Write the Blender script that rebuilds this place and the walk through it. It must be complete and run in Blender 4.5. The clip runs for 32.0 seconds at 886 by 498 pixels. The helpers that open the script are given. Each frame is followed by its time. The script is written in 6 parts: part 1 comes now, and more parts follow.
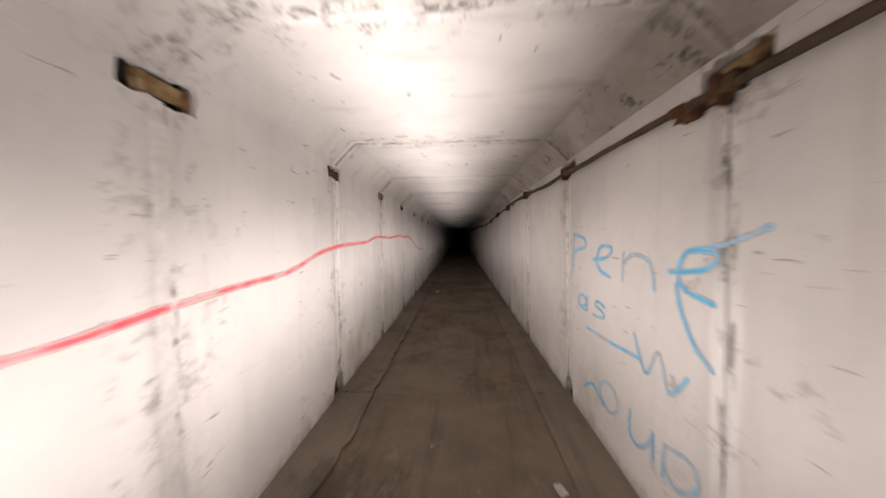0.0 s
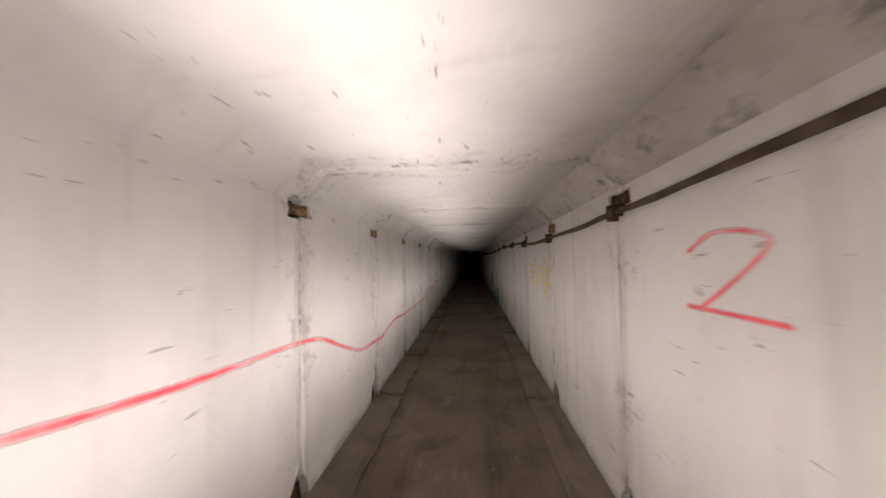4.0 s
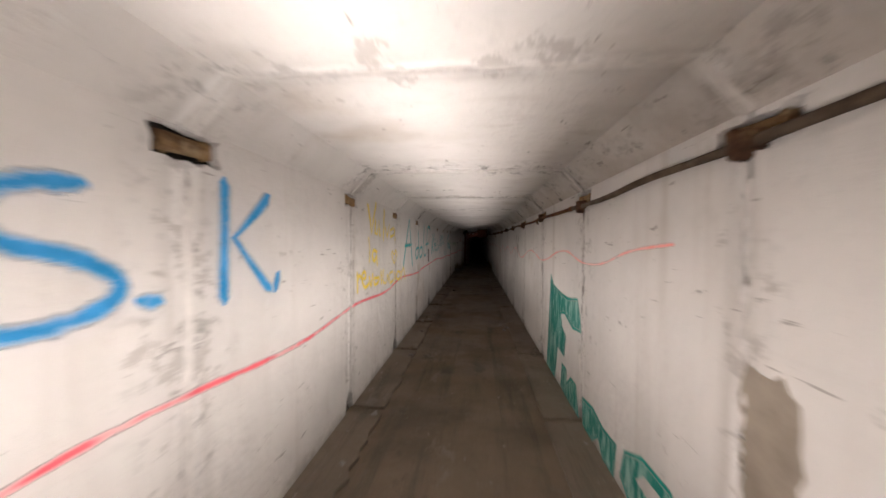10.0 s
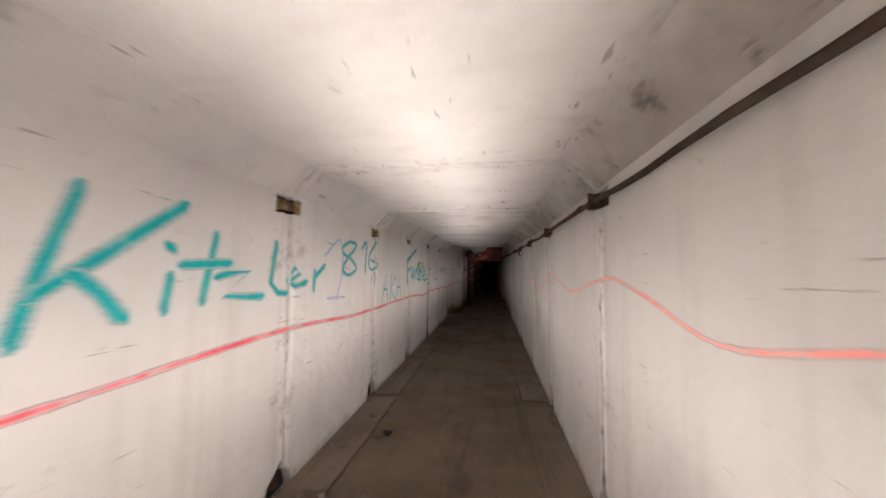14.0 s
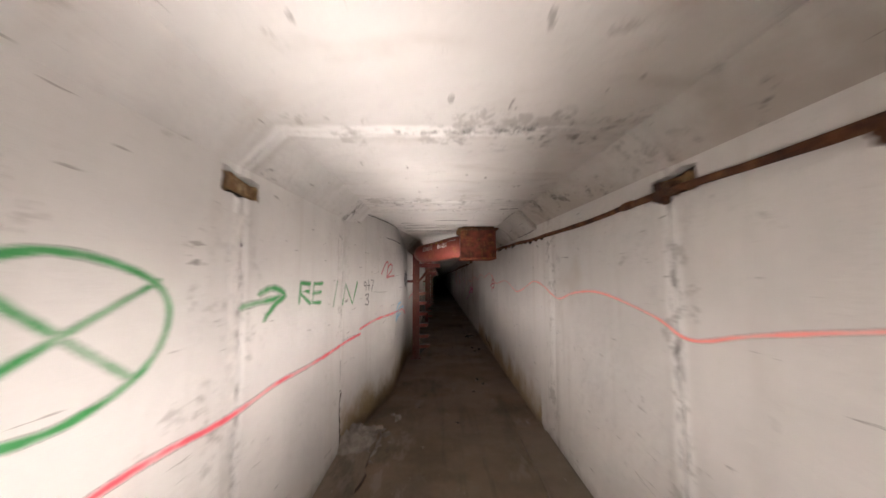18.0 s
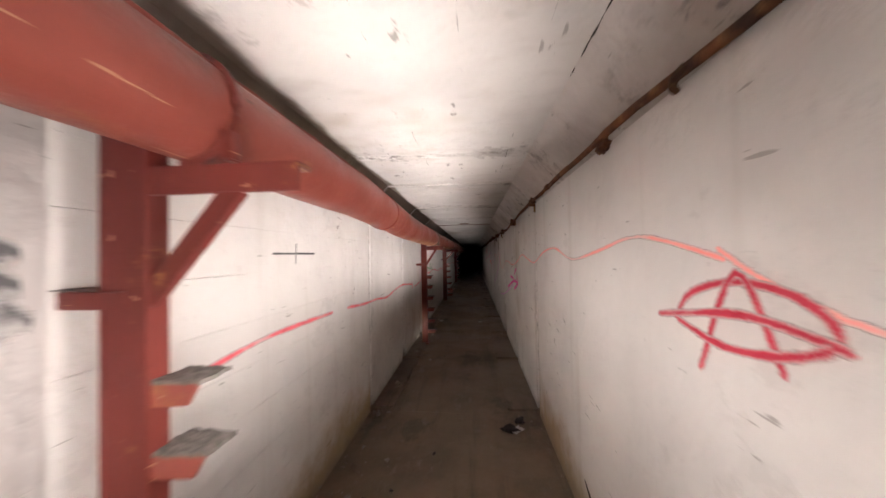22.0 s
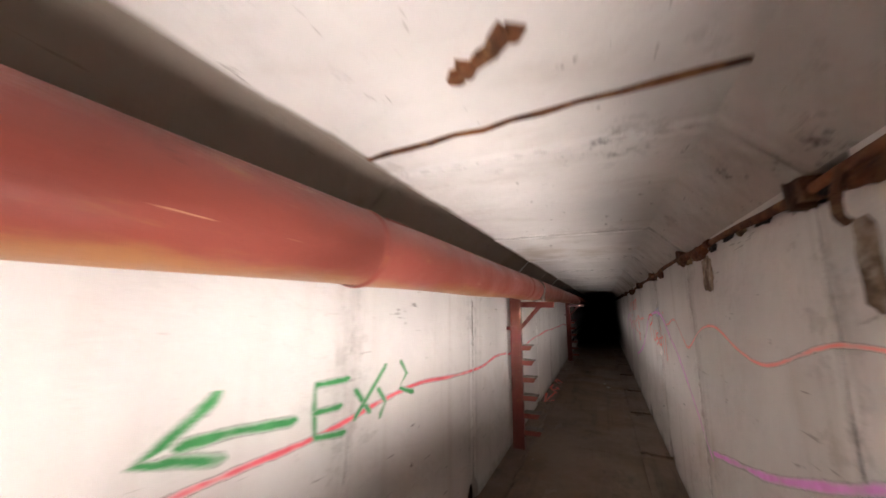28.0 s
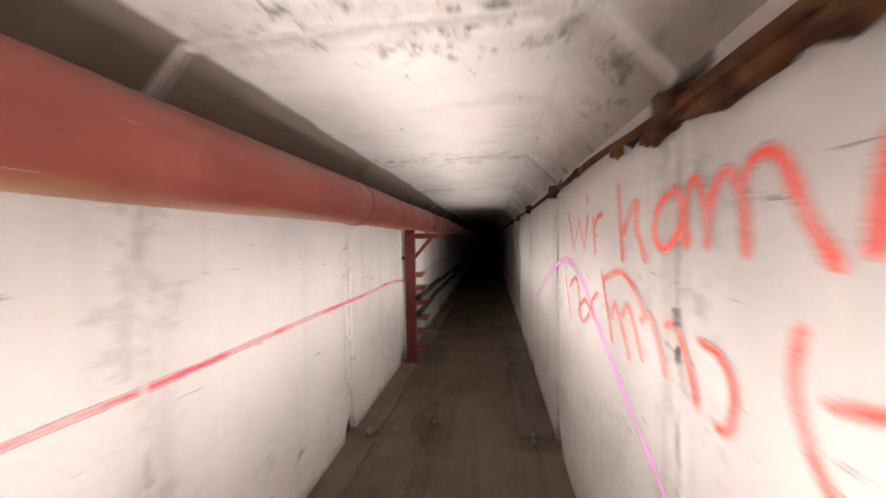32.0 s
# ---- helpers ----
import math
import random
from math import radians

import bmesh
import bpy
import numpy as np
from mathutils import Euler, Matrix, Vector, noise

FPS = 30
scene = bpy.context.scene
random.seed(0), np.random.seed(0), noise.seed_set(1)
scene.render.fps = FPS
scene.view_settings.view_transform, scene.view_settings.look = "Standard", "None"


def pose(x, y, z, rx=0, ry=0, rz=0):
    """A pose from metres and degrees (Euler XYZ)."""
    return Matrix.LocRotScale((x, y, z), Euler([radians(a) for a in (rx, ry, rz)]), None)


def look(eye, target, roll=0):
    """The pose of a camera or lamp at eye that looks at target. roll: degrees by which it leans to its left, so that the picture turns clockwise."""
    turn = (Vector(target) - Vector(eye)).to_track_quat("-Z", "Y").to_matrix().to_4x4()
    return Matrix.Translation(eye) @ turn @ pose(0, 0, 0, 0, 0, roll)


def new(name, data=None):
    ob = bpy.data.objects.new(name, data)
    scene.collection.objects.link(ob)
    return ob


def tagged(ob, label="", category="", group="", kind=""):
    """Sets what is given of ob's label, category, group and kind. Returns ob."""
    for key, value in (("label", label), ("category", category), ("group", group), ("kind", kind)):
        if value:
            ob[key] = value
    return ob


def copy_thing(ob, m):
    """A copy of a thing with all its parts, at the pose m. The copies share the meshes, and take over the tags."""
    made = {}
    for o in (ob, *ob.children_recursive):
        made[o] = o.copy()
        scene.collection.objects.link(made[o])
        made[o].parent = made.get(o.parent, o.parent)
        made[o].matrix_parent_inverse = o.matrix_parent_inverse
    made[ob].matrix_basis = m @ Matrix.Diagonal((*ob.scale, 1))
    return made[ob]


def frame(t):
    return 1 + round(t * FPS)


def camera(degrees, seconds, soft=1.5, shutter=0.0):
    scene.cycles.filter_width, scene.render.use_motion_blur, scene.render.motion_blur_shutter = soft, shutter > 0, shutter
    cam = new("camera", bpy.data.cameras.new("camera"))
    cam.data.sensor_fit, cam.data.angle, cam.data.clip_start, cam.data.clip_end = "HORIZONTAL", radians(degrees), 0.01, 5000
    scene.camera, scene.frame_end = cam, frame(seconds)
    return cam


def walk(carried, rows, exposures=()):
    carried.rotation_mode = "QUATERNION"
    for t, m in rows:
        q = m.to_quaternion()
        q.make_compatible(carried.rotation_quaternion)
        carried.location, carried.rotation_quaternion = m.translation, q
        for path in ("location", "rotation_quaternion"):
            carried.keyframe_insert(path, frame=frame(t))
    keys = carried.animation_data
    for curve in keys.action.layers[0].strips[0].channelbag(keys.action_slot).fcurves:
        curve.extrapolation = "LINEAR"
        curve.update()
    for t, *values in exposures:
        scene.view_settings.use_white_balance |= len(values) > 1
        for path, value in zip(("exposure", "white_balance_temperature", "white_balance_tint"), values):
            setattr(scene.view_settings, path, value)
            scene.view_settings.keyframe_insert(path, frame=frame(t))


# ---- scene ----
cam = camera(105.0, 32.0, 1.5, 0.5)
PATH = [
    (0, (0.07, -1.096, 1.253), (-0.029, 0.9, 1.182), -0.7),
    (0.5, (0.076, -0.304, 1.271), (-0.041, 1.692, 1.224), -0.6),
    (1, (0.083, 0.516, 1.327), (-0.053, 2.511, 1.323), 0.1),
    (1.5, (0.07, 1.411, 1.357), (-0.079, 3.405, 1.365), 0.4),
    (2, (0.069, 2.197, 1.444), (-0.102, 4.19, 1.436), -0.0),
    (2.5, (0.146, 3.201, 1.446), (0.007, 5.196, 1.48), 0.7),
    (4.5, (0.061, 6.615, 1.352), (-0.111, 8.605, 1.44), -1.3),
    (5, (0.023, 7.485, 1.299), (-0.145, 9.473, 1.439), 0.4),
    (5.5, (0.065, 8.494, 1.296), (-0.127, 10.481, 1.43), -0.3),
    (6, (0.019, 9.318, 1.279), (-0.15, 11.307, 1.4), -0.7),
    (6.5, (-0.022, 10.225, 1.31), (-0.181, 12.216, 1.422), -0.4),
    (7, (-0.007, 11.092, 1.3), (-0.182, 13.083, 1.378), -1.1),
    (7.5, (-0.012, 11.891, 1.24), (-0.195, 13.882, 1.269), 0.3),
    (8, (0.018, 12.668, 1.324), (-0.186, 14.658, 1.328), -0.2),
    (8.5, (0.001, 13.514, 1.361), (-0.199, 15.504, 1.366), -0.4),
    (9, (0.061, 14.303, 1.365), (-0.139, 16.292, 1.375), -0.6),
    (9.5, (0.048, 15.105, 1.35), (-0.158, 17.094, 1.323), -0.5),
    (10, (0.096, 15.927, 1.371), (-0.095, 17.917, 1.333), 0.4),
    (10.5, (0.055, 16.868, 1.388), (-0.132, 18.859, 1.359), 0.4),
    (11, (0.131, 17.628, 1.37), (-0.06, 19.618, 1.38), -1.7),
    (11.5, (0.218, 18.509, 1.316), (0.002, 20.497, 1.356), -1.1),
    (12, (0.17, 19.327, 1.351), (-0.051, 21.314, 1.383), -0.5),
    (12.5, (0.245, 20.277, 1.364), (0.02, 22.264, 1.402), -1.2),
    (13, (0.243, 21.131, 1.397), (-0.01, 23.115, 1.449), -0.9),
    (13.5, (0.176, 21.936, 1.369), (-0.03, 23.923, 1.465), -1.3),
    (14, (0.318, 22.822, 1.314), (0.041, 24.798, 1.442), 0.5),
    (14.5, (0.27, 23.66, 1.34), (0.0, 25.641, 1.422), 1.0),
    (16.5, (0.262, 26.89, 1.405), (-0.02, 28.869, 1.475), -1.2),
    (17, (0.16, 27.73, 1.475), (-0.055, 29.718, 1.5), -0.8),
    (17.5, (0.08, 28.58, 1.495), (-0.105, 30.571, 1.55), -1.0),
    (18, (-0.08, 29.53, 1.43), (-0.055, 31.523, 1.594), -0.3),
    (18.5, (-0.008, 30.344, 1.424), (0.0, 32.335, 1.608), -0.0),
    (19, (0.053, 31.096, 1.458), (0.062, 33.087, 1.647), 0.4),
    (19.5, (0.157, 31.726, 1.513), (0.119, 33.717, 1.696), -0.1),
    (20, (0.176, 32.432, 1.483), (0.115, 34.42, 1.694), 0.5),
    (20.5, (0.231, 32.965, 1.434), (0.168, 34.95, 1.671), 2.4),
    (21, (0.288, 33.61, 1.529), (0.236, 35.602, 1.697), -3.2),
    (21.5, (0.22, 34.32, 1.5), (0.12, 36.317, 1.555), -2.2),
    (22, (0.33, 34.92, 1.45), (0.155, 36.912, 1.482), -1.0),
    (22.5, (0.37, 35.46, 1.535), (0.15, 37.448, 1.57), -1.3),
    (23, (0.35, 36.061, 1.585), (-0.07, 38.016, 1.623), -1.4),
    (23.5, (0.361, 36.789, 1.657), (-0.196, 38.708, 1.736), -1.6),
    (24, (0.255, 37.264, 1.664), (-0.372, 39.147, 1.908), -0.5),
    (24.5, (0.214, 37.912, 1.622), (-0.43, 39.784, 1.904), 1.0),
    (25, (0.193, 38.635, 1.575), (-0.494, 40.49, 1.87), -1.8),
    (25.5, (0.109, 39.253, 1.55), (-0.566, 41.105, 1.888), -4.0),
    (27.5, (0.33, 40.82, 1.58), (-0.485, 42.61, 1.925), -0.6),
    (28, (0.36, 41.49, 1.54), (-0.468, 43.279, 1.869), 0.3),
    (28.5, (0.3, 42.16, 1.515), (-0.39, 44.02, 1.755), 0.2),
    (29, (0.239, 42.838, 1.486), (-0.325, 44.751, 1.629), 0.1),
    (29.5, (0.3, 43.6, 1.462), (-0.196, 45.533, 1.522), 0.7),
    (30, (0.36, 44.381, 1.458), (-0.068, 46.334, 1.438), 1.2),
    (30.5, (0.297, 45.312, 1.481), (-0.03, 47.285, 1.442), -0.1),
    (31, (0.349, 46.204, 1.499), (0.033, 48.179, 1.453), -0.7),
    (31.5, (0.39, 47.122, 1.488), (0.115, 49.102, 1.431), -1.5),
    (32, (0.441, 48.02, 1.519), (0.16, 50.0, 1.459), -1.1),
]

LENGTH_UNIT = 1.547           # length of one precast ring
GAIN = -1.15
WARM = (1.0, 0.895, 0.865)


def lerp_table(table, y):
    """Straight lines between (y, value) pairs."""
    if y <= table[0][0]:
        return table[0][1]
    for (a, va), (b, vb) in zip(table, table[1:]):
        if y <= b:
            return va + (vb - va) * (y - a) / (b - a)
    return table[-1][1]


# how far the light left on the walls has faded along the route, in powers of e
FADE = [(-1.5, 0.0), (14.0, 3.3), (30.0, 6.9), (36.0, 8.2), (38.0, 8.7), (46.0, 10.5), (52.0, 11.7)]
TRIM = [(0, 0.38), (1, 0.15), (2.2, 0.0), (5, -0.1), (9, -0.07), (11, 0.0), (14, -0.03), (17, -0.12), (19.5, -0.05), (20.5, 0.0), (22, 0.22), (24, 0.1), (26.5, 0.0), (28, -0.08), (29, 0.0), (30, 0.25), (32, 0.25)]      # the camera's own small changes of brightness: seconds, stops
walk(cam, [(t, look(eye, target, roll)) for t, eye, target, roll in PATH],
     [(t, GAIN + lerp_table(TRIM, t) + lerp_table(FADE, eye[1]) * 1.4427) for t, eye, target, roll in PATH])

# ---- light: the walker's lamp, stood along the whole route; nothing else shines down here ----
world = bpy.data.worlds.new("dark_world")
world.use_nodes = True
world.node_tree.nodes["Background"].inputs[0].default_value = (0.0, 0.0, 0.0, 1)
world.node_tree.nodes["Background"].inputs[1].default_value = 0.0
scene.world = world

EYE_X = [(eye[1], eye[0]) for t, eye, target, roll in PATH]
EYE_Z = [(eye[1], eye[2]) for t, eye, target, roll in PATH]
# shares of the light thrown to the left wall, the ceiling, and the right wall with the floor
SHARE = {"left": [(-4, 0.74), (34, 0.72), (35.6, 0.82), (37, 0.85), (38.3, 0.8), (39.8, 0.82), (41.2, 0.98), (43.0, 0.82), (46, 0.68)],
         "up": [(-4, 0.72), (30, 0.68), (34, 0.62), (36.2, 0.6), (38, 0.66), (40.2, 0.68), (41.3, 0.62), (43.5, 0.64), (46, 0.5)],
         "right": [(-4, 0.36), (14, 0.35), (20, 0.375), (26, 0.34), (33, 0.32), (36, 0.26), (37.5, 0.05), (43.5, 0.05), (46, 0.42)]}
LEAN = [(-4, -0.13), (31, -0.13), (32.3, -0.08), (33.9, -0.06), (35, -0.16), (37, -0.25), (43.5, -0.25), (46, -0.15)]
CONE = [(-4, 100), (35, 100), (37, 96), (38.5, 84), (42.5, 84), (43.5, 92), (46, 100)]
LIFT = [(-4, -0.1), (33, -0.08), (35, 0.05), (37, 0.26), (38.5, 0.16), (41, 0.2), (43.5, 0.24), (46, -0.1)]
y_lamp = -1.6
while y_lamp < 53.5:
    power = 5.55 * math.exp(-lerp_table(FADE, y_lamp))
    ex, ez = lerp_table(EYE_X, y_lamp), lerp_table(EYE_Z, y_lamp) - 0.3
    for way, dx, toward, spread in (("left", -0.14, (-0.9, 0.45, lerp_table(LIFT, y_lamp)), lerp_table(CONE, y_lamp)), ("up", -0.12, (lerp_table(LEAN, y_lamp), 0.62, 0.79), 74), ("right", -0.12, (0.82, 0.5, -0.1), 96)):
        lamp = bpy.data.lights.new("hand_lamp", "AREA")
        lamp.shape, lamp.size, lamp.spread = "DISK", 0.14, math.radians(spread)
        lamp.energy, lamp.color = power * lerp_table(SHARE[way], y_lamp), WARM
        ob = new("hand_lamp", lamp)
        at = Vector((max(ex + dx, -0.22 if way == "left" else -0.4), y_lamp, ez))
        ob.matrix_world = look(at, at + Vector(toward))
    y_lamp += 0.6

# ---- materials ----


class Nodes:
    """A short way to write node materials."""

    def __init__(self, name):
        self.mat = bpy.data.materials.new(name)
        self.mat.use_nodes = True
        self.tree = self.mat.node_tree
        self.tree.nodes.clear()
        self.out = self.add("ShaderNodeOutputMaterial")
        self.pos = self.add("ShaderNodeNewGeometry").outputs["Position"]

    def add(self, kind, **inputs):
        node = self.tree.nodes.new(kind)
        for key, value in inputs.items():
            self.set(node.inputs[key.replace("_", " ")], value)
        return node

    def set(self, socket, value):
        if hasattr(value, "is_output"):
            self.tree.links.new(value, socket)
        else:
            socket.default_value = value

    def noise(self, scale, detail=4.0, rough=0.55, stretch=(1, 1, 1), off=0.0):
        m = self.add("ShaderNodeMapping")
        self.set(m.inputs["Vector"], self.pos)
        m.inputs["Scale"].default_value = stretch
        m.inputs["Location"].default_value = (off, off * 0.7, off * 1.3)
        n = self.add("ShaderNodeTexNoise", Scale=scale, Detail=detail, Roughness=rough)
        self.tree.links.new(m.outputs[0], n.inputs["Vector"])
        return n.outputs["Fac"]

    def ramp(self, fac, a, b, low=0.0, high=1.0):
        r = self.add("ShaderNodeMapRange", Value=fac)
        r.interpolation_type = "SMOOTHSTEP"
        for i, v in enumerate((a, b, low, high)):
            r.inputs[i + 1].default_value = v
        return r.outputs[0]

    def math(self, op, a, b=0.0):
        n = self.add("ShaderNodeMath")
        n.operation = op
        self.set(n.inputs[0], a)
        self.set(n.inputs[1], b)
        return n.outputs[0]

    def mix(self, fac, a, b):
        n = self.add("ShaderNodeMix")
        n.data_type = "RGBA"
        self.set(n.inputs["Factor"], fac)
        for s, v in ((n.inputs[6], a), (n.inputs[7], b)):
            self.set(s, v if hasattr(v, "is_output") else (*v, 1.0))
        return n.outputs[2]

    def axis(self, i):
        n = self.add("ShaderNodeSeparateXYZ")
        self.tree.links.new(self.pos, n.inputs[0])
        return n.outputs[i]

    def bump(self, height, strength, distance, prior=None):
        n = self.add("ShaderNodeBump", Height=height, Strength=strength, Distance=distance)
        if prior:
            self.tree.links.new(prior, n.inputs["Normal"])
        return n.outputs[0]

    def finish(self, color, rough, normal=None, metal=0.0, alpha=None, spec=0.4, chalk=0.0):
        b = self.add("ShaderNodeBsdfPrincipled", Base_Color=color if hasattr(color, "is_output") else (*color, 1.0),
                     Roughness=rough, Metallic=metal)
        b.inputs["Specular IOR Level"].default_value = spec
        b.inputs["Diffuse Roughness"].default_value = chalk
        if normal:
            self.tree.links.new(normal, b.inputs["Normal"])
        if alpha is not None:
            self.set(b.inputs["Alpha"], alpha)
        self.tree.links.new(b.outputs[0], self.out.inputs[0])
        return self.mat


def whitewash(name, speck=0.0, ochre=0.0, boards=False, period=LENGTH_UNIT, start=0.0, seam=0.85, soil_shade=0.0, overhead=0.0, tone=(0.75, 0.725, 0.695)):
    n = Nodes(name)
    big = n.ramp(n.noise(0.9, 5, 0.6), 0.35, 0.7)
    col = n.mix(big, tone, tuple(c * 0.84 for c in tone))
    streak = n.ramp(n.noise(2.4, 4, 0.6, (1.0, 2.2, 0.16), 3.0), 0.52, 0.78)
    col = n.mix(n.math("MULTIPLY", streak, 0.4), col, (0.47, 0.42, 0.37))
    brush = n.ramp(n.noise(3.0, 4, 0.65, (1.0, 0.35, 7.0), 9.0), 0.6, 0.72)
    col = n.mix(n.math("MULTIPLY", brush, 0.06), col, (0.5, 0.47, 0.44))
    # distance from the next joint between two rings, 0 at the joint
    f = n.math("FRACT", n.math("DIVIDE", n.math("SUBTRACT", n.axis(1), start - 200 * period), period))
    far = n.math("SUBTRACT", 0.5, n.math("ABSOLUTE", n.math("SUBTRACT", f, 0.5)))
    near = n.ramp(far, 0.22, 0.0)
    smear = n.math("MULTIPLY", n.ramp(n.math("ADD", far, n.math("MULTIPLY", n.noise(3, 4, 0.6, (1, 1, 0.5), 71.0), 0.06)), 0.075, 0.06), n.ramp(n.noise(0.5, 2, 0.5, (1, 1, 1), 81.0), 0.42, 0.55))
    col = n.mix(n.math("MULTIPLY", smear, 0.0 if boards else 0.8), col, (0.86, 0.845, 0.82))
    # paint worn through to grey, mostly beside the joints
    worn = n.ramp(n.math("ADD", n.noise(4.2, 7, 0.78, (1, 0.7, 1), 41.0), n.math("MULTIPLY", near, 0.09)), 0.63, 0.67)
    col = n.mix(n.math("MULTIPLY", worn, 0.15 if boards else 0.5 if start == 0.0 else 0.3), col, (0.36, 0.335, 0.31))
    # flakes of paint gone, down to grey concrete
    chips = n.ramp(n.noise(7.5, 5, 0.7, (1, 0.45, 1.3), 5.0), 0.67, 0.71)
    col = n.mix(n.math("MULTIPLY", chips, 0.7), col, (0.22, 0.205, 0.19))
    scr = n.ramp(n.noise(15, 3, 0.6, (1, 0.28, 2.4), 15.0), 0.68, 0.72)
    col = n.mix(n.math("MULTIPLY", scr, 0.6), col, (0.26, 0.24, 0.22))
    if not boards:
        # the seam itself: black flecks and a dirty edge
        edge = n.ramp(far, 0.034, 0.008)
        fleck = n.math("MULTIPLY", n.ramp(n.noise(9, 6, 0.8, (1, 1.6, 0.7), 27.0), 0.5, 0.6), n.ramp(n.noise(0.8, 3, 0.5, (1, 1, 0.5), 63.0), 0.4, 0.6))
        col = n.mix(n.math("MULTIPLY", n.math("MULTIPLY", edge, fleck), seam), col, (0.07, 0.06, 0.05))
        rim = n.math("MULTIPLY", n.ramp(far, 0.1, 0.02), n.ramp(n.noise(2.0, 5, 0.7, (1, 3, 0.3), 37.0), 0.42, 0.62))
        col = n.mix(n.math("MULTIPLY", rim, 0.45), col, (0.42, 0.39, 0.36))
    # soot and mould that gathers along the joints between the rings
    if speck:
        spots = n.ramp(n.noise(10, 6, 0.75, (1, 0.8, 1), 21.0), 0.52, 0.64)
        field = n.ramp(n.noise(0.7, 2, 0.5, (1, 1, 1), 33.0), 0.42, 0.6)
        m = n.math("MULTIPLY", n.math("MULTIPLY", near, spots), n.math("MULTIPLY", field, speck))
        col = n.mix(m, col, (0.07, 0.065, 0.06))
        damp = n.ramp(n.noise(0.55, 4, 0.65, (1, 1, 1), 51.0), 0.58, 0.76)
        col = n.mix(n.math("MULTIPLY", damp, 0.6), col, (0.4, 0.32, 0.23))
    if overhead:   # brown damp and mould in patches above the conduit
        n2 = n.ramp(n.math("ADD", n.axis(0), n.math("MULTIPLY", n.noise(1.1, 6, 0.7, (1, 0.7, 1), 101.0), 0.9)), 1.12, 1.42)
        col = n.mix(n.math("MULTIPLY", n2, overhead), col, (0.3, 0.24, 0.18))
        n3 = n.math("MULTIPLY", n2, n.ramp(n.noise(7, 6, 0.78, (1, 0.7, 1), 111.0), 0.55, 0.63))
        col = n.mix(n.math("MULTIPLY", n3, 0.8), col, (0.07, 0.062, 0.055))
    if soil_shade:   # brown dust and soot behind the pipe, with the pipe's shadow painted in
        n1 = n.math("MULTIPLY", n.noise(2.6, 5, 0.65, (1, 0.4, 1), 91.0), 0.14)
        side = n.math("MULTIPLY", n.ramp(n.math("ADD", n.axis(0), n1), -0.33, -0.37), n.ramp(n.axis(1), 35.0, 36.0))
        col = n.mix(n.math("MULTIPLY", side, soil_shade), col, (0.15, 0.112, 0.07))
    if ochre:
        low = n.ramp(n.math("ADD", n.axis(2), n.math("MULTIPLY", n.noise(2.3, 5, 0.65, (1, 1, 1), 7.0), 0.6)), 0.72, 0.36)
        col = n.mix(n.math("MULTIPLY", low, ochre), col, (0.34, 0.235, 0.1))
    foot = n.ramp(n.math("ADD", n.axis(2), n.math("MULTIPLY", n.noise(5, 4, 0.7, (1, 1, 1), 2.0), 0.26)), 0.26, 0.1)
    col = n.mix(n.math("MULTIPLY", foot, 0.65), col, (0.2, 0.17, 0.14))
    h = n.bump(n.noise(28, 5, 0.65), 0.4, 0.014)
    h = n.bump(n.noise(4.5, 4, 0.55, (1, 1, 1), 4.0), 0.6, 0.045, h)
    h = n.bump(n.noise(6, 3, 0.6, (1, 0.2, 9.0) if not boards else (1, 0.1, 4.0), 8.0), 0.1, 0.012, h)
    h = n.bump(n.math("ADD", chips, worn), -0.6, 0.006, h)
    return n.finish(col, 0.78, h, spec=0.14, chalk=0.8)


M_WALL = whitewash("whitewashed_concrete", 0.45)
M_WALL_B = whitewash("whitewashed_concrete_damp", 0.25, period=1.555, start=38.05, seam=0.3)
M_BOARD = whitewash("whitewashed_board_marked", 0.0, 0.85, True)
M_CEIL = whitewash("whitewashed_ceiling", 0.75, soil_shade=0.85, overhead=0.5)
M_CEIL_B = whitewash("damp_whitewashed_ceiling", 1.0, period=1.555, start=38.05, seam=0.5, soil_shade=0.8, overhead=0.5)


def joint_material():
    n = Nodes("joint_mortar")
    f = n.ramp(n.noise(3.2, 5, 0.7, (1, 1, 1.2), 2.0), 0.5, 0.64)
    col = n.mix(f, (0.62, 0.6, 0.57), (0.07, 0.058, 0.048))
    return n.finish(col, 0.9, n.bump(n.noise(40, 5, 0.7), 0.8, 0.02))


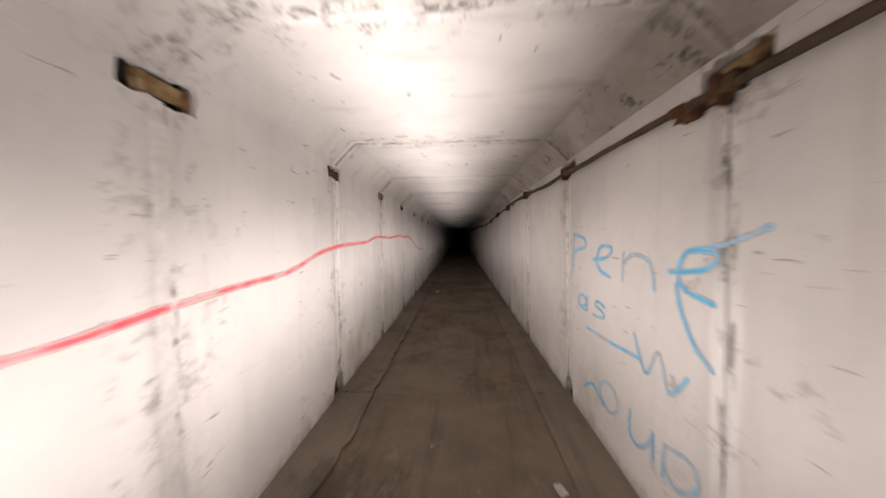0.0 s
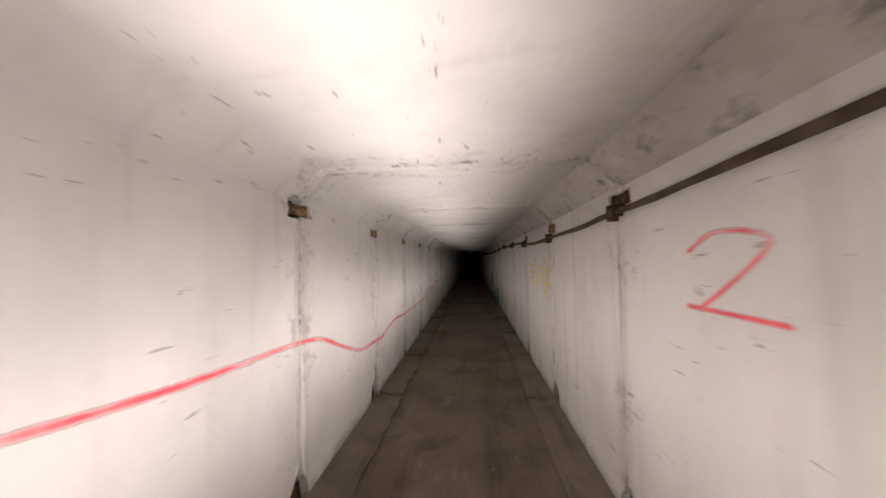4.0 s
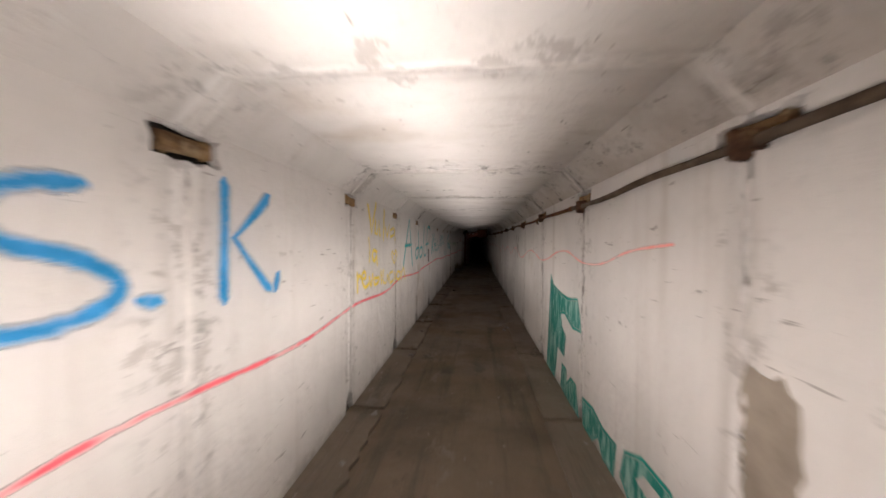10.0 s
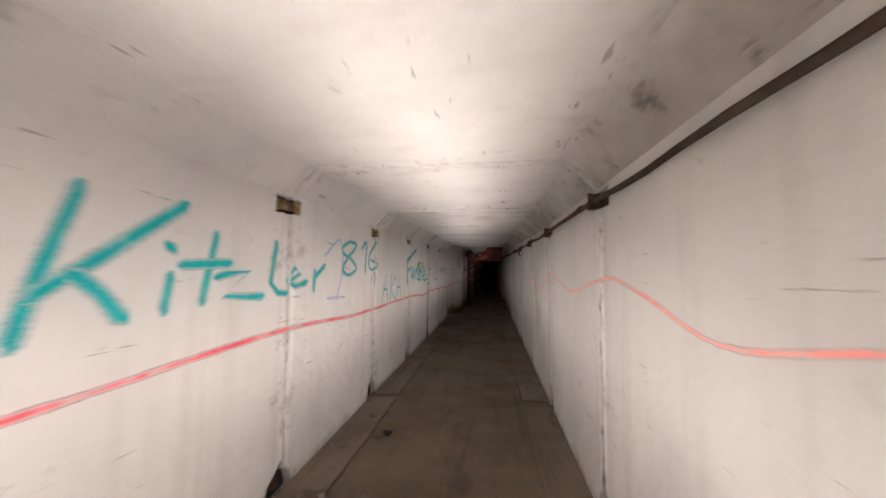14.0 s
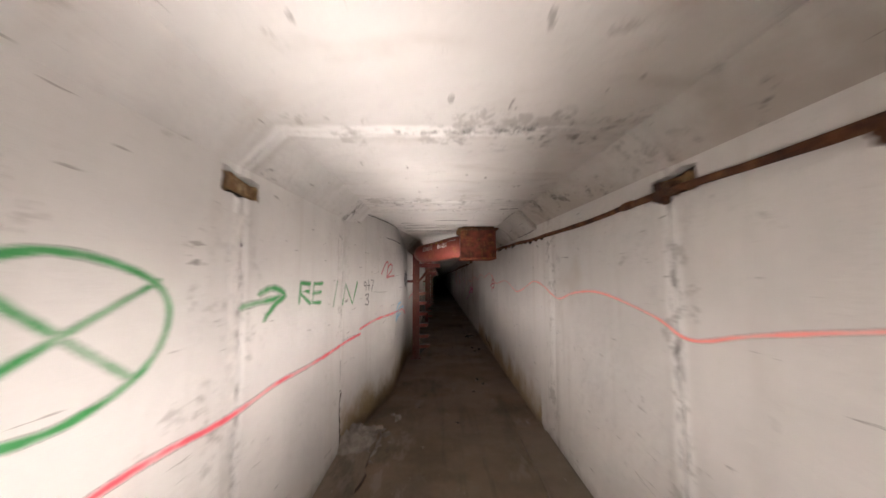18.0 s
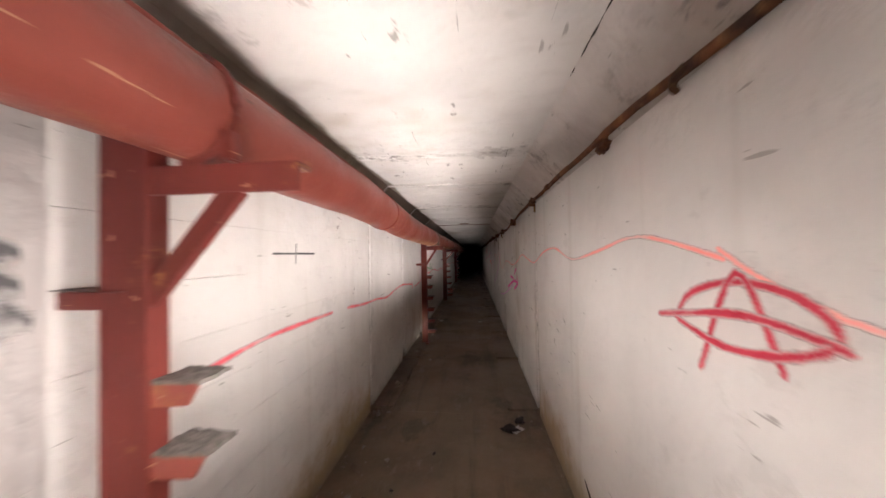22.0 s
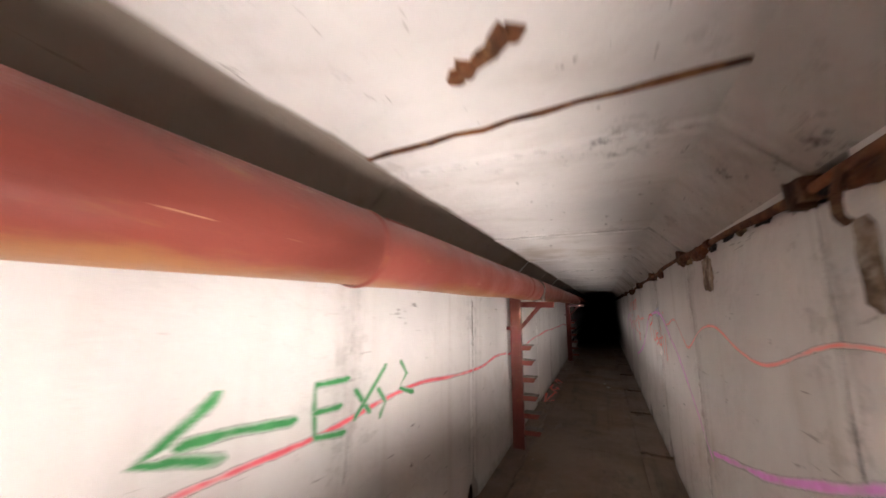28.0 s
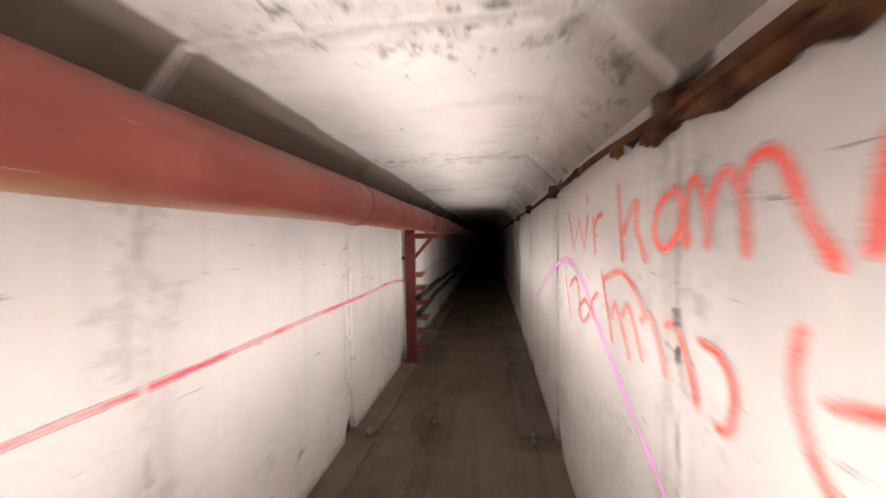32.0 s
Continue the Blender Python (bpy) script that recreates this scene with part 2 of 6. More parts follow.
def floor_material(name, a, b, damp):
    n = Nodes(name)
    col = n.mix(n.ramp(n.noise(1.7, 6, 0.65), 0.35, 0.7), a, b)
    col = n.mix(n.math("MULTIPLY", n.ramp(n.noise(2.6, 4, 0.6, (3.5, 0.25, 1), 6.0), 0.5, 0.75), 0.45), col, (0.055, 0.048, 0.04))
    col = n.mix(n.math("MULTIPLY", n.ramp(n.noise(9, 5, 0.7, (1, 1, 1), 12.0), 0.56, 0.7), 0.5), col, (0.235, 0.205, 0.175))
    col = n.mix(n.math("MULTIPLY", n.ramp(n.noise(55, 3, 0.6, (1, 1, 1), 3.0), 0.68, 0.74), 0.6), col, (0.3, 0.28, 0.25))
    dirt = n.ramp(n.noise(1.3, 6, 0.7, (1.4, 0.8, 1), 23.0), 0.56, 0.66)
    col = n.mix(n.math("MULTIPLY", dirt, 0.55), col, (0.07, 0.055, 0.042))
    pale = n.ramp(n.noise(2.2, 6, 0.72, (1.6, 0.7, 1), 47.0), 0.6, 0.68)
    col = n.mix(n.math("MULTIPLY", pale, 0.5), col, (0.33, 0.29, 0.245))
    rough = n.ramp(n.noise(1.1, 4, 0.6, (1, 1, 1), 8.0), 0.4, 0.65, 0.62 - damp, 0.85)
    h = n.bump(n.noise(35, 6, 0.7), 0.5, 0.015)
    h = n.bump(n.noise(5, 5, 0.6, (1, 1, 1), 5.0), 0.5, 0.03, h)
    return n.finish(col, rough, h)


def rust_material(name, dark, mid, light, share=0.5, metal=0.2):
    n = Nodes(name)
    col = n.mix(n.ramp(n.noise(9, 6, 0.7), 0.35, 0.65), dark, mid)
    col = n.mix(n.math("MULTIPLY", n.ramp(n.noise(15, 5, 0.7, (1, 1, 1), 7.0), 0.6 - share * 0.25, 0.72), 0.8), col, light)
    h = n.bump(n.noise(60, 6, 0.75), 0.8, 0.012)
    h = n.bump(n.noise(14, 4, 0.6, (1, 1, 1), 2.0), 0.6, 0.02, h)
    return n.finish(col, 0.82, h, metal)


def red_paint(name, wear, a=(0.255, 0.06, 0.044), c=(0.33, 0.086, 0.064), under=None):
    n = Nodes(name)
    col = n.mix(n.ramp(n.noise(1.6, 5, 0.6, (1, 0.35, 1)), 0.35, 0.7), a, c)
    old = n.ramp(n.noise(6, 6, 0.72, (1.4, 0.35, 1.4), 4.0), 0.66 - wear * 0.16, 0.72)
    if under:   # rubbed to ochre primer along the lowest line
        low = n.ramp(n.math("ADD", n.axis(2), n.math("MULTIPLY", n.noise(7, 6, 0.75, (1, 0.25, 1), 11.0), 0.12)), under + 0.075, under + 0.035)
        old = n.math("MAXIMUM", old, low)
    col = n.mix(n.math("MULTIPLY", old, 0.7), col, (0.38, 0.19, 0.065))
    col = n.mix(n.ramp(n.noise(13, 6, 0.75, (1, 0.5, 1), 14.0), 0.69 - wear * 0.13, 0.76), col, (0.085, 0.035, 0.022))
    scr = n.ramp(n.noise(22, 3, 0.5, (1.2, 0.12, 2.0), 31.0), 0.7, 0.73)
    col = n.mix(n.math("MULTIPLY", scr, 0.7), col, (0.55, 0.33, 0.2))
    rough = n.ramp(n.noise(4, 4, 0.6, (1, 1, 1), 9.0), 0.3, 0.7, 0.14 + wear * 0.3, 0.3 + wear * 0.3)
    h = n.bump(n.noise(45, 5, 0.6), 0.15 + wear * 0.5, 0.006)
    h = n.bump(n.noise(2.5, 3, 0.5, (1, 0.5, 1), 6.0), 0.3, 0.03, h)
    return n.finish(col, rough, h, spec=0.45)


def plain(name, color, rough=0.8, spread=0.35, scale=20, metal=0.0):
    n = Nodes(name)
    col = n.mix(n.ramp(n.noise(scale, 5, 0.65), 0.3, 0.7), color, tuple(c * (1 - spread) for c in color))
    return n.finish(col, rough, n.bump(n.noise(scale * 3, 5, 0.7), 0.5, 0.01), metal)


def brush_fill(name, color, light):
    """Paint laid on in quick strokes, the wall showing through a little."""
    n = Nodes(name)
    col = n.mix(n.ramp(n.noise(9, 5, 0.72, (1, 2.6, 0.45), 3.0), 0.46, 0.6), color, light)
    return n.finish(col, 0.6, n.bump(n.noise(28, 5, 0.65), 0.3, 0.01))


def spray(name, color, thin=0.0):
    """Sprayed paint: dense in the middle of the stroke, misty at its edges. The u of the stroke runs across it."""
    n = Nodes(name)
    uv = n.add("ShaderNodeUVMap")
    sep = n.add("ShaderNodeSeparateXYZ")
    n.tree.links.new(uv.outputs[0], sep.inputs[0])
    across = n.math("ABSOLUTE", n.math("SUBTRACT", n.math("MULTIPLY", sep.outputs[0], 2.0), 1.0))
    grain = n.noise(160, 2, 0.5)
    fade = n.math("MULTIPLY", n.ramp(n.noise(4, 3, 0.6, (1, 1, 1), 5.0), 0.32, 0.62, 0.62 - thin, 1.0), n.ramp(n.noise(26, 3, 0.6), 0.25, 0.45, 0.7, 1.0))
    a = n.math("MULTIPLY", n.ramp(n.math("ADD", across, n.math("MULTIPLY", n.math("SUBTRACT", grain, 0.5), 0.9)), 1.02, 0.0), fade)
    ink = n.mix(n.ramp(n.noise(9, 4, 0.6), 0.3, 0.7), color, tuple(min(1, c * 1.25 + 0.03) for c in color))
    # thin spray lets the whitewash through
    col = n.mix(n.math("MINIMUM", n.math("MULTIPLY", a, 1.5 - thin * 0.6), 1.0), (0.72, 0.695, 0.665), ink)
    return n.finish(col, 0.7, n.bump(n.noise(28, 5, 0.65), 0.3, 0.01), alpha=n.ramp(a, 0.02, 0.3), spec=0.2, chalk=0.8)


M_JOINT = joint_material()
M_FLOOR = floor_material("worn_concrete_floor", (0.255, 0.195, 0.135), (0.165, 0.126, 0.088), 0.15)
M_STRIP = floor_material("concrete_edge_strip", (0.28, 0.225, 0.17), (0.19, 0.152, 0.115), 0.05)
M_RUST = rust_material("rusty_steel", (0.06, 0.03, 0.018), (0.16, 0.075, 0.035), (0.3, 0.2, 0.1))
M_CONDUIT = rust_material("brown_conduit", (0.075, 0.05, 0.032), (0.14, 0.1, 0.068), (0.2, 0.13, 0.08), 0.3, 0.0)
M_CONDUIT_RUST = rust_material("heavily_rusted_conduit", (0.05, 0.02, 0.012), (0.22, 0.085, 0.032), (0.34, 0.18, 0.075), 0.45, 0.1)
M_PLATE = rust_material("ochre_anchor_plate", (0.1, 0.05, 0.024), (0.34, 0.2, 0.085), (0.55, 0.42, 0.24), 0.6, 0.0)
M_HOLE = plain("dark_hole_shade_and_dirt", (0.05, 0.04, 0.033), 0.95, 0.5)
M_RED = red_paint("red_oxide_paint", 0.55, under=1.625)
M_REDWORN = red_paint("worn_red_oxide_paint", 0.85)
M_POST = red_paint("red_post_paint", 0.4, (0.15, 0.03, 0.024), (0.21, 0.044, 0.034))
M_STRAP = plain("grey_steel_strap", (0.33, 0.29, 0.26), 0.6, 0.4, 30, 0.2)
M_RUBBLE = plain("pale_concrete_rubble", (0.42, 0.38, 0.33), 0.9, 0.4, 14)
M_TAR = plain("black_tarry_scrap", (0.03, 0.027, 0.024), 0.7, 0.4, 18)
M_PAPER = plain("crumpled_white_paper", (0.72, 0.7, 0.67), 0.8, 0.15, 30)
M_CABLE = plain("black_cable_sheath", (0.018, 0.018, 0.018), 0.5, 0.3, 25)
M_CEMENT = plain("bare_cement_patch", (0.4, 0.345, 0.28), 0.9, 0.3, 6)
M_GREYPATCH = plain("grey_cement_patch", (0.3, 0.285, 0.275), 0.9, 0.35, 7)
M_STAIN = rust_material("rust_stained_plaster", (0.1, 0.06, 0.035), (0.36, 0.27, 0.185), (0.55, 0.48, 0.39), 0.6, 0.0)
M_BEAD = plain("pale_mortar", (0.78, 0.75, 0.715), 0.85, 0.2, 25)
INK = {
    "red": spray("red_spray", (0.7, 0.115, 0.145), 0.25), "salmon": spray("salmon_spray", (0.96, 0.33, 0.3), 0.3),
    "orange_red": spray("orange_red_spray", (0.95, 0.14, 0.1), 0.15), "pink": spray("pink_spray", (0.82, 0.34, 0.74), 0.3),
    "magenta": spray("magenta_spray", (0.78, 0.035, 0.36)), "sky": spray("sky_blue_spray", (0.1, 0.46, 0.72), 0.35),
    "blue": spray("blue_spray", (0.02, 0.25, 0.52)), "teal": spray("turquoise_spray", (0.0, 0.35, 0.36)),
    "emerald": spray("emerald_spray", (0.0, 0.27, 0.22)), "yellow": spray("yellow_spray", (0.72, 0.55, 0.05), 0.12),
    "orange": spray("orange_spray", (0.88, 0.3, 0.05), 0.05), "green": spray("green_spray", (0.05, 0.26, 0.08), 0.15),
    "black": spray("black_spray", (0.025, 0.025, 0.028)), "brown": spray("brown_spray", (0.12, 0.075, 0.05), 0.1),
    "crimson": spray("crimson_spray", (0.5, 0.03, 0.06)), "grey": spray("grey_spray", (0.1, 0.1, 0.1), 0.25),
    "white": spray("white_marker", (0.9, 0.88, 0.85)), "lilac": spray("lilac_spray", (0.25, 0.35, 0.65), 0.45),
}

# ---- mesh helpers ----


def mesh_from(name, bm, material, smooth=False):
    me = bpy.data.meshes.new(name)
    bm.to_mesh(me)
    bm.free()
    for m in (material if isinstance(material, (list, tuple)) else [material]):
        me.materials.append(m)
    if smooth:
        for poly in me.polygons:
            poly.use_smooth = True
    return me


def part(name, bm, material, parent=None, label="", smooth=False):
    ob = new(name, bm if isinstance(bm, bpy.types.Mesh) else mesh_from(name, bm, material, smooth))
    if parent is not None:
        ob.parent = parent
    if label:
        ob["label"] = label
    return ob


def thing(name, at, label, category, group="", kind=""):
    ob = new(name)
    ob.location = at
    ob.empty_display_size = 0.1
    return tagged(ob, label, category, group, kind)


def block(x0, x1, y0, y1, z0, z1, bevel=0.0, bm=None):
    bm = bm or bmesh.new()
    made = bmesh.ops.create_cube(bm, size=1)["verts"]
    for v in made:
        v.co = ((x0 + x1) / 2 + v.co.x * (x1 - x0), (y0 + y1) / 2 + v.co.y * (y1 - y0), (z0 + z1) / 2 + v.co.z * (z1 - z0))
    if bevel:
        edges = list({e for v in made for e in v.link_edges})
        bmesh.ops.bevel(bm, geom=edges, offset=bevel, segments=2, affect="EDGES")
    return bm


def prism(outline, put, depth, bm=None):
    """A plate: the outline (u, v) as its front, with sides going back by depth; put(u, v, w) gives the place."""
    bm = bm or bmesh.new()
    front = [bm.verts.new(put(u, v, 0.0)) for u, v in outline]
    back = [bm.verts.new(put(u, v, depth)) for u, v in outline]
    face = bm.faces.new(front)
    for i in range(len(front)):
        j = (i + 1) % len(front)
        bm.faces.new((front[i], back[i], back[j], front[j]))
    face.normal_update()
    bmesh.ops.triangulate(bm, faces=[face], ngon_method="EAR_CLIP")
    bmesh.ops.recalc_face_normals(bm, faces=bm.faces[:])
    return bm


def tube(points, radius, sides=12, bm=None, squash=1.0, caps=True):
    """A round bar along points; squash flattens it sideways."""
    bm = bm or bmesh.new()
    pts = [Vector(p) for p in points]
    rings = []
    for i, p in enumerate(pts):
        d = (pts[min(i + 1, len(pts) - 1)] - pts[max(i - 1, 0)]).normalized()
        side = d.cross(Vector((0, 0, 1)))
        side = side.normalized() if side.length > 1e-3 else Vector((1, 0, 0))
        up = side.cross(d)
        r = radius[i] if isinstance(radius, (list, tuple)) else radius
        rings.append([bm.verts.new(p + side * math.cos(2 * math.pi * k / sides) * r * squash + up * math.sin(2 * math.pi * k / sides) * r) for k in range(sides)])
    for a, b in zip(rings, rings[1:]):
        for k in range(sides):
            bm.faces.new((a[k], a[(k + 1) % sides], b[(k + 1) % sides], b[k]))
    if caps:
        bm.faces.new(rings[0])
        bm.faces.new(rings[-1][::-1])
    bmesh.ops.recalc_face_normals(bm, faces=bm.faces[:])
    return bm


def curve_through(points, steps=6):
    """Points on a smooth line through the given ones (Catmull-Rom)."""
    if len(points) < 3:
        return [tuple(p) for p in points]
    pts = [Vector(p) for p in points]
    out = []
    for i in range(len(pts) - 1):
        a, b, c, d = pts[max(i - 1, 0)], pts[i], pts[i + 1], pts[min(i + 2, len(pts) - 1)]
        for k in range(steps):
            t = k / steps
            out.append(tuple(0.5 * (2 * b + (c - a) * t + (2 * a - 5 * b + 4 * c - d) * t * t + (3 * b - a - 3 * c + d) * t ** 3)))
    out.append(tuple(pts[-1]))
    return out


rnd = random.Random(7)

# ---- plan: heights and widths along the route (y) ----
X_RIGHT, STEP_Y, RING_Y = 0.90, 32.9, 38.05
Y_START, Y_END, Y_FAR = -6.0, 72.0, 240.0


def ceiling_z(y):
    return lerp_table([(-9, 1.95), (4, 1.99), (9, 1.92), (26, 1.93), (STEP_Y, 2.1), (90, 2.1)], y)


SPLAY_END = 34.05
SPLAY = [(32.45 + 0.1 * k, -0.9 + 0.25 * (3 * (k / 16) ** 2 - 2 * (k / 16) ** 3)) for k in range(17)] + [(34.16, -0.65), (35.62, -0.65)]      # where the left wall draws in


def left_x(y):
    return lerp_table(SPLAY, y)


def haunch(y):
    return 0.16 if y < STEP_Y else 0.2


def pocket_z(y):
    return ceiling_z(y) - (0.225 if y < 30 else 0.24)


RINGS = [LENGTH_UNIT * k for k in range(-4, 22)]
RINGS = [y for y in RINGS if y < STEP_Y - 1.0]
RINGS_B = [RING_Y + 1.555 * k for k in range(0, 23)]
JOINTS = RINGS[1:] + RINGS_B[:-1]


def ragged(u0, v0, u1, v1, step=0.13, wild=0.007):
    """Points from one corner to the next, the last left out, with chipped unevenness."""
    n = max(1, int(math.hypot(u1 - u0, v1 - v0) / step))
    out = []
    for i in range(n):
        t = i / n
        w = wild if 0 < i else wild * 0.5
        if rnd.random() < 0.12:
            w *= 2
        out.append((u0 + (u1 - u0) * t + rnd.uniform(-w, w), v0 + (v1 - v0) * t + rnd.uniform(-w, w)))
    return out


def panel_outline(y0, y1, pocket0, pocket1):
    """One wall panel of a precast ring seen from the passage, with the corners of the pockets cut out."""
    g = 0.007
    a, b = y0 + g, y1 - g
    out = [(a + 0.1, -0.02), (b - 0.1, -0.02)]
    if pocket1:
        w, h, z = rnd.uniform(0.09, 0.17), rnd.uniform(0.13, 0.2), pocket_z(y1)
        out += [(b - w, 0.03)] + [(b - w * 0.8, 0.03 + h * 0.6), (b - w * 0.3, 0.03 + h)] + ragged(b, 0.08 + h, b, z - 0.09)
        d, t = rnd.uniform(0.11, 0.16), rnd.uniform(0.04, 0.055)
        out += ragged(b, z - t, b - d, z - t, 0.03, 0.008) + ragged(b - d, z - t, b - d, z + t, 0.025, 0.012) + ragged(b - d, z + t, b, z + t, 0.03, 0.008) + [(b, z + t)]
    else:
        out += ragged(b, 0.03, b, pocket_z(y1))
    out += [(b, ceiling_z(y1) - haunch(y1 - 0.1) + 0.012), (a, ceiling_z(y0 + 0.01) - haunch(y0 + 0.1) + 0.012)]
    if pocket0:
        z, d, t = pocket_z(y0), rnd.uniform(0.1, 0.15), rnd.uniform(0.038, 0.055)
        out += ragged(a, z + t, a + d, z + t, 0.03, 0.008) + ragged(a + d, z + t, a + d, z - t, 0.025, 0.012) + ragged(a + d, z - t, a, z - t, 0.03, 0.008) + [(a, z - t)]
        w, h = rnd.uniform(0.05, 0.11), rnd.uniform(0.1, 0.18)
        out += ragged(a, z - 0.09, a, 0.09 + h) + [(a + w * 0.3, 0.03 + h), (a + w * 0.8, 0.03 + h * 0.6), (a + w, 0.03)]
    else:
        out += ragged(a, pocket_z(y0), a, 0.04)
    return out


wall_left = part("wall_left", block(-1.2, -0.965, Y_START, STEP_Y + 0.5, -0.2, 2.35), M_JOINT)
tagged(wall_left, "thick whitewashed concrete side wall of joined panels", "wall", kind="structure")
wall_left_inner = part("wall_left_inner", block(-1.2, -0.715, SPLAY_END + 0.01, Y_FAR, -0.2, 2.35), M_JOINT)
tagged(wall_left_inner, "whitewashed concrete side wall set further in", "wall", kind="structure")
wall_right = part("wall_right", block(0.965, 1.2, Y_START, Y_FAR, -0.2, 2.35), M_JOINT)
tagged(wall_right, "whitewashed concrete side wall opposite the red pipe", "wall", kind="structure")
tagged(part("wall_start", block(-1.2, 1.2, Y_START - 0.3, Y_START, -0.2, 2.35), M_WALL), "plain concrete wall closing the passage", "wall", kind="structure")
tagged(part("wall_end", block(-1.2, 1.2, Y_FAR, Y_FAR + 0.3, -0.2, 2.35), M_WALL), "plain concrete wall closing the passage", "wall", kind="structure")

# ---- ceiling: one mesh, ring by ring, with haunches at both sides ----
cb = bmesh.new()


def ceiling_ring(y0, y1, xl, xr, bead=True, g=0.006, wave=0.007, hl=None):
    h = haunch((y0 + y1) / 2)
    dz = rnd.uniform(-0.006, 0.006) if bead else rnd.uniform(-0.0008, 0.0008)
    n = 9
    strips = []
    for side in (0, 1):
        yy = (y0 + g, y1 - g)[side]
        z = ceiling_z(min(max(yy, y0 + 0.02), y1 - 0.02)) + dz
        k = lerp_table(hl, yy) if hl else h
        line = [(xl, z - k)]
        line += [(xl + k + (xr - xl - h - k) * i / n, z) for i in range(n + 1)]
        line += [(xr, z - h)]
        strips.append([(x, yy + rnd.uniform(-wave, wave), zz) for x, zz in line])
    low = [[cb.verts.new(p) for p in s] for s in strips]
    high = [[cb.verts.new((p[0], p[1], p[2] + 0.06)) for p in s] for s in strips]
    for i in range(len(low[0]) - 1):
        cb.faces.new((low[0][i], low[1][i], low[1][i + 1], low[0][i + 1]))
        for s in (0, 1):
            cb.faces.new((low[s][i], low[s][i + 1], high[s][i + 1], high[s][i]))
    if bead:   # smeared mortar along the joint, standing a little proud
        z = ceiling_z(y0 + 0.02)
        pts = [(xl + 0.006, y0, z - h - 0.004), (xl + h, y0, z + 0.002)]
        pts += [(xl + h + (xr - xl - 2 * h) * i / 24, y0 + rnd.uniform(-.008, .008), z + rnd.uniform(0.0, 0.016)) for i in range(1, 24)]
        pts += [(xr - h, y0, z + 0.002), (xr - 0.006, y0, z - h - 0.004)]
        tube(pts, [rnd.uniform(0.004, 0.016) for _ in pts], 6, cb)
        if rnd.random() < 0.6:   # a wide white band of it, trowelled flat
            wide, rows = rnd.uniform(0.018, 0.036), []
            for i, (x, yy, zz) in enumerate(pts):
                k = rnd.uniform(0.6, 1.1)
                inx = 0.008 if x < 0 else -0.008
                rows.append([cb.verts.new((x + (inx if i in (0, len(pts) - 1) else 0), y0 + a * wide * k, z - 0.004 - b if 0 < i < len(pts) - 1 else zz - b)) for a, b in ((-1.0, -0.012), (-0.7, 0.004), (0.7, 0.004), (1.0, -0.012))])
            for p, q in zip(rows, rows[1:]):
                for i in range(3):
                    cb.faces.new((p[i], q[i], q[i + 1], p[i + 1])).material_index = 2


ends = RINGS + [STEP_Y]
for y0, y1 in zip(ends, ends[1:]):
    ceiling_ring(y0, y1, -0.9, X_RIGHT)
# cast part: boards ran across, some seams gape
seam = STEP_Y
for width in (0.34, 0.30, 0.33, 0.24, 0.27, 0.31, 0.3, 0.36, 0.3, 0.34, 0.33, 0.36, 0.3, 0.3, 0.3, 0.3, 0.3):
    nxt = min(seam + width, RING_Y)
    if nxt - seam > 0.05:
        ceiling_ring(seam, nxt, -0.65 if seam > SPLAY_END + 0.02 else -0.92, X_RIGHT, False, 0.0004, 0.0003, [(34.3, 0.012), (35.6, 0.2)])
    seam = nxt
for y0, y1 in zip(RINGS_B, RINGS_B[1:]):
    ceiling_ring(y0, y1, -0.65, X_RIGHT)
bmesh.ops.recalc_face_normals(cb, faces=cb.faces[:])
for f in cb.faces:
    if f.material_index != 2:
        f.material_index = 1 if f.calc_center_median().y > RING_Y - 0.02 else 0
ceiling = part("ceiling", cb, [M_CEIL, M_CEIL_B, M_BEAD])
tagged(ceiling, "low whitewashed concrete ceiling with slanted haunches and sooty joints", "ceiling", kind="structure")
tagged(part("ceiling_slab", block(-1.2, 1.2, Y_START, Y_FAR, 2.16, 2.4), M_JOINT), "rough concrete above the ceiling", "ceiling", kind="structure")
tagged(part("ceiling_fill", block(-1.2, 1.2, Y_START, 28.0, 2.02, 2.16), M_JOINT), "rough concrete above the ceiling", "ceiling", kind="structure")

floor = part("floor", block(-1.2, 1.2, Y_START, Y_FAR, -0.3, -0.03), M_HOLE)
tagged(floor, "brown worn concrete floor with raised edge strips", "floor", kind="structure")

# ---- paint on the walls ----
# Hand lettering: strokes on a grid, x 0 to 6 and height 0 to 9; "~" marks a round stroke.
GLYPH = {
    "A": "00 39 60|14 54", "o": "~30 11 03 15 36 55 63 51 30", "K": "19 10|68 14 60", "e": "~03 44 56 26 13 21 50", "u": "~15 11 30 52 65|65 60",
    "n": "05 00|~03 25 54 60", "s": "~55 26 14 43 51 20 00", "9": "~56 37 18 05 34 56|56 50", "7": "09 69 20", "3": "~08 49 46 25 53 40 01",
    "4": "29 04 54|36 30", "2": "~07 29 58 45 10|00 60", "P": "00 09|~09 48 56 25 04", "p": "05 00|~05 46 53 20 02", "+": "05 65|38 32",
    "<": "69 04 60|04 94", "g": "~54 26 03 11 31 53|56 50 30 11",
}


def wall_point(wall, u, v, lift=0.0022):
    x = {"left": left_x(u) + lift, "inner": left_x(u) + lift, "right": X_RIGHT - lift, "floor": v}[wall]
    if wall == "floor":
        return Vector((v, u, 0.027 + lift))
    return Vector((x, u, v))


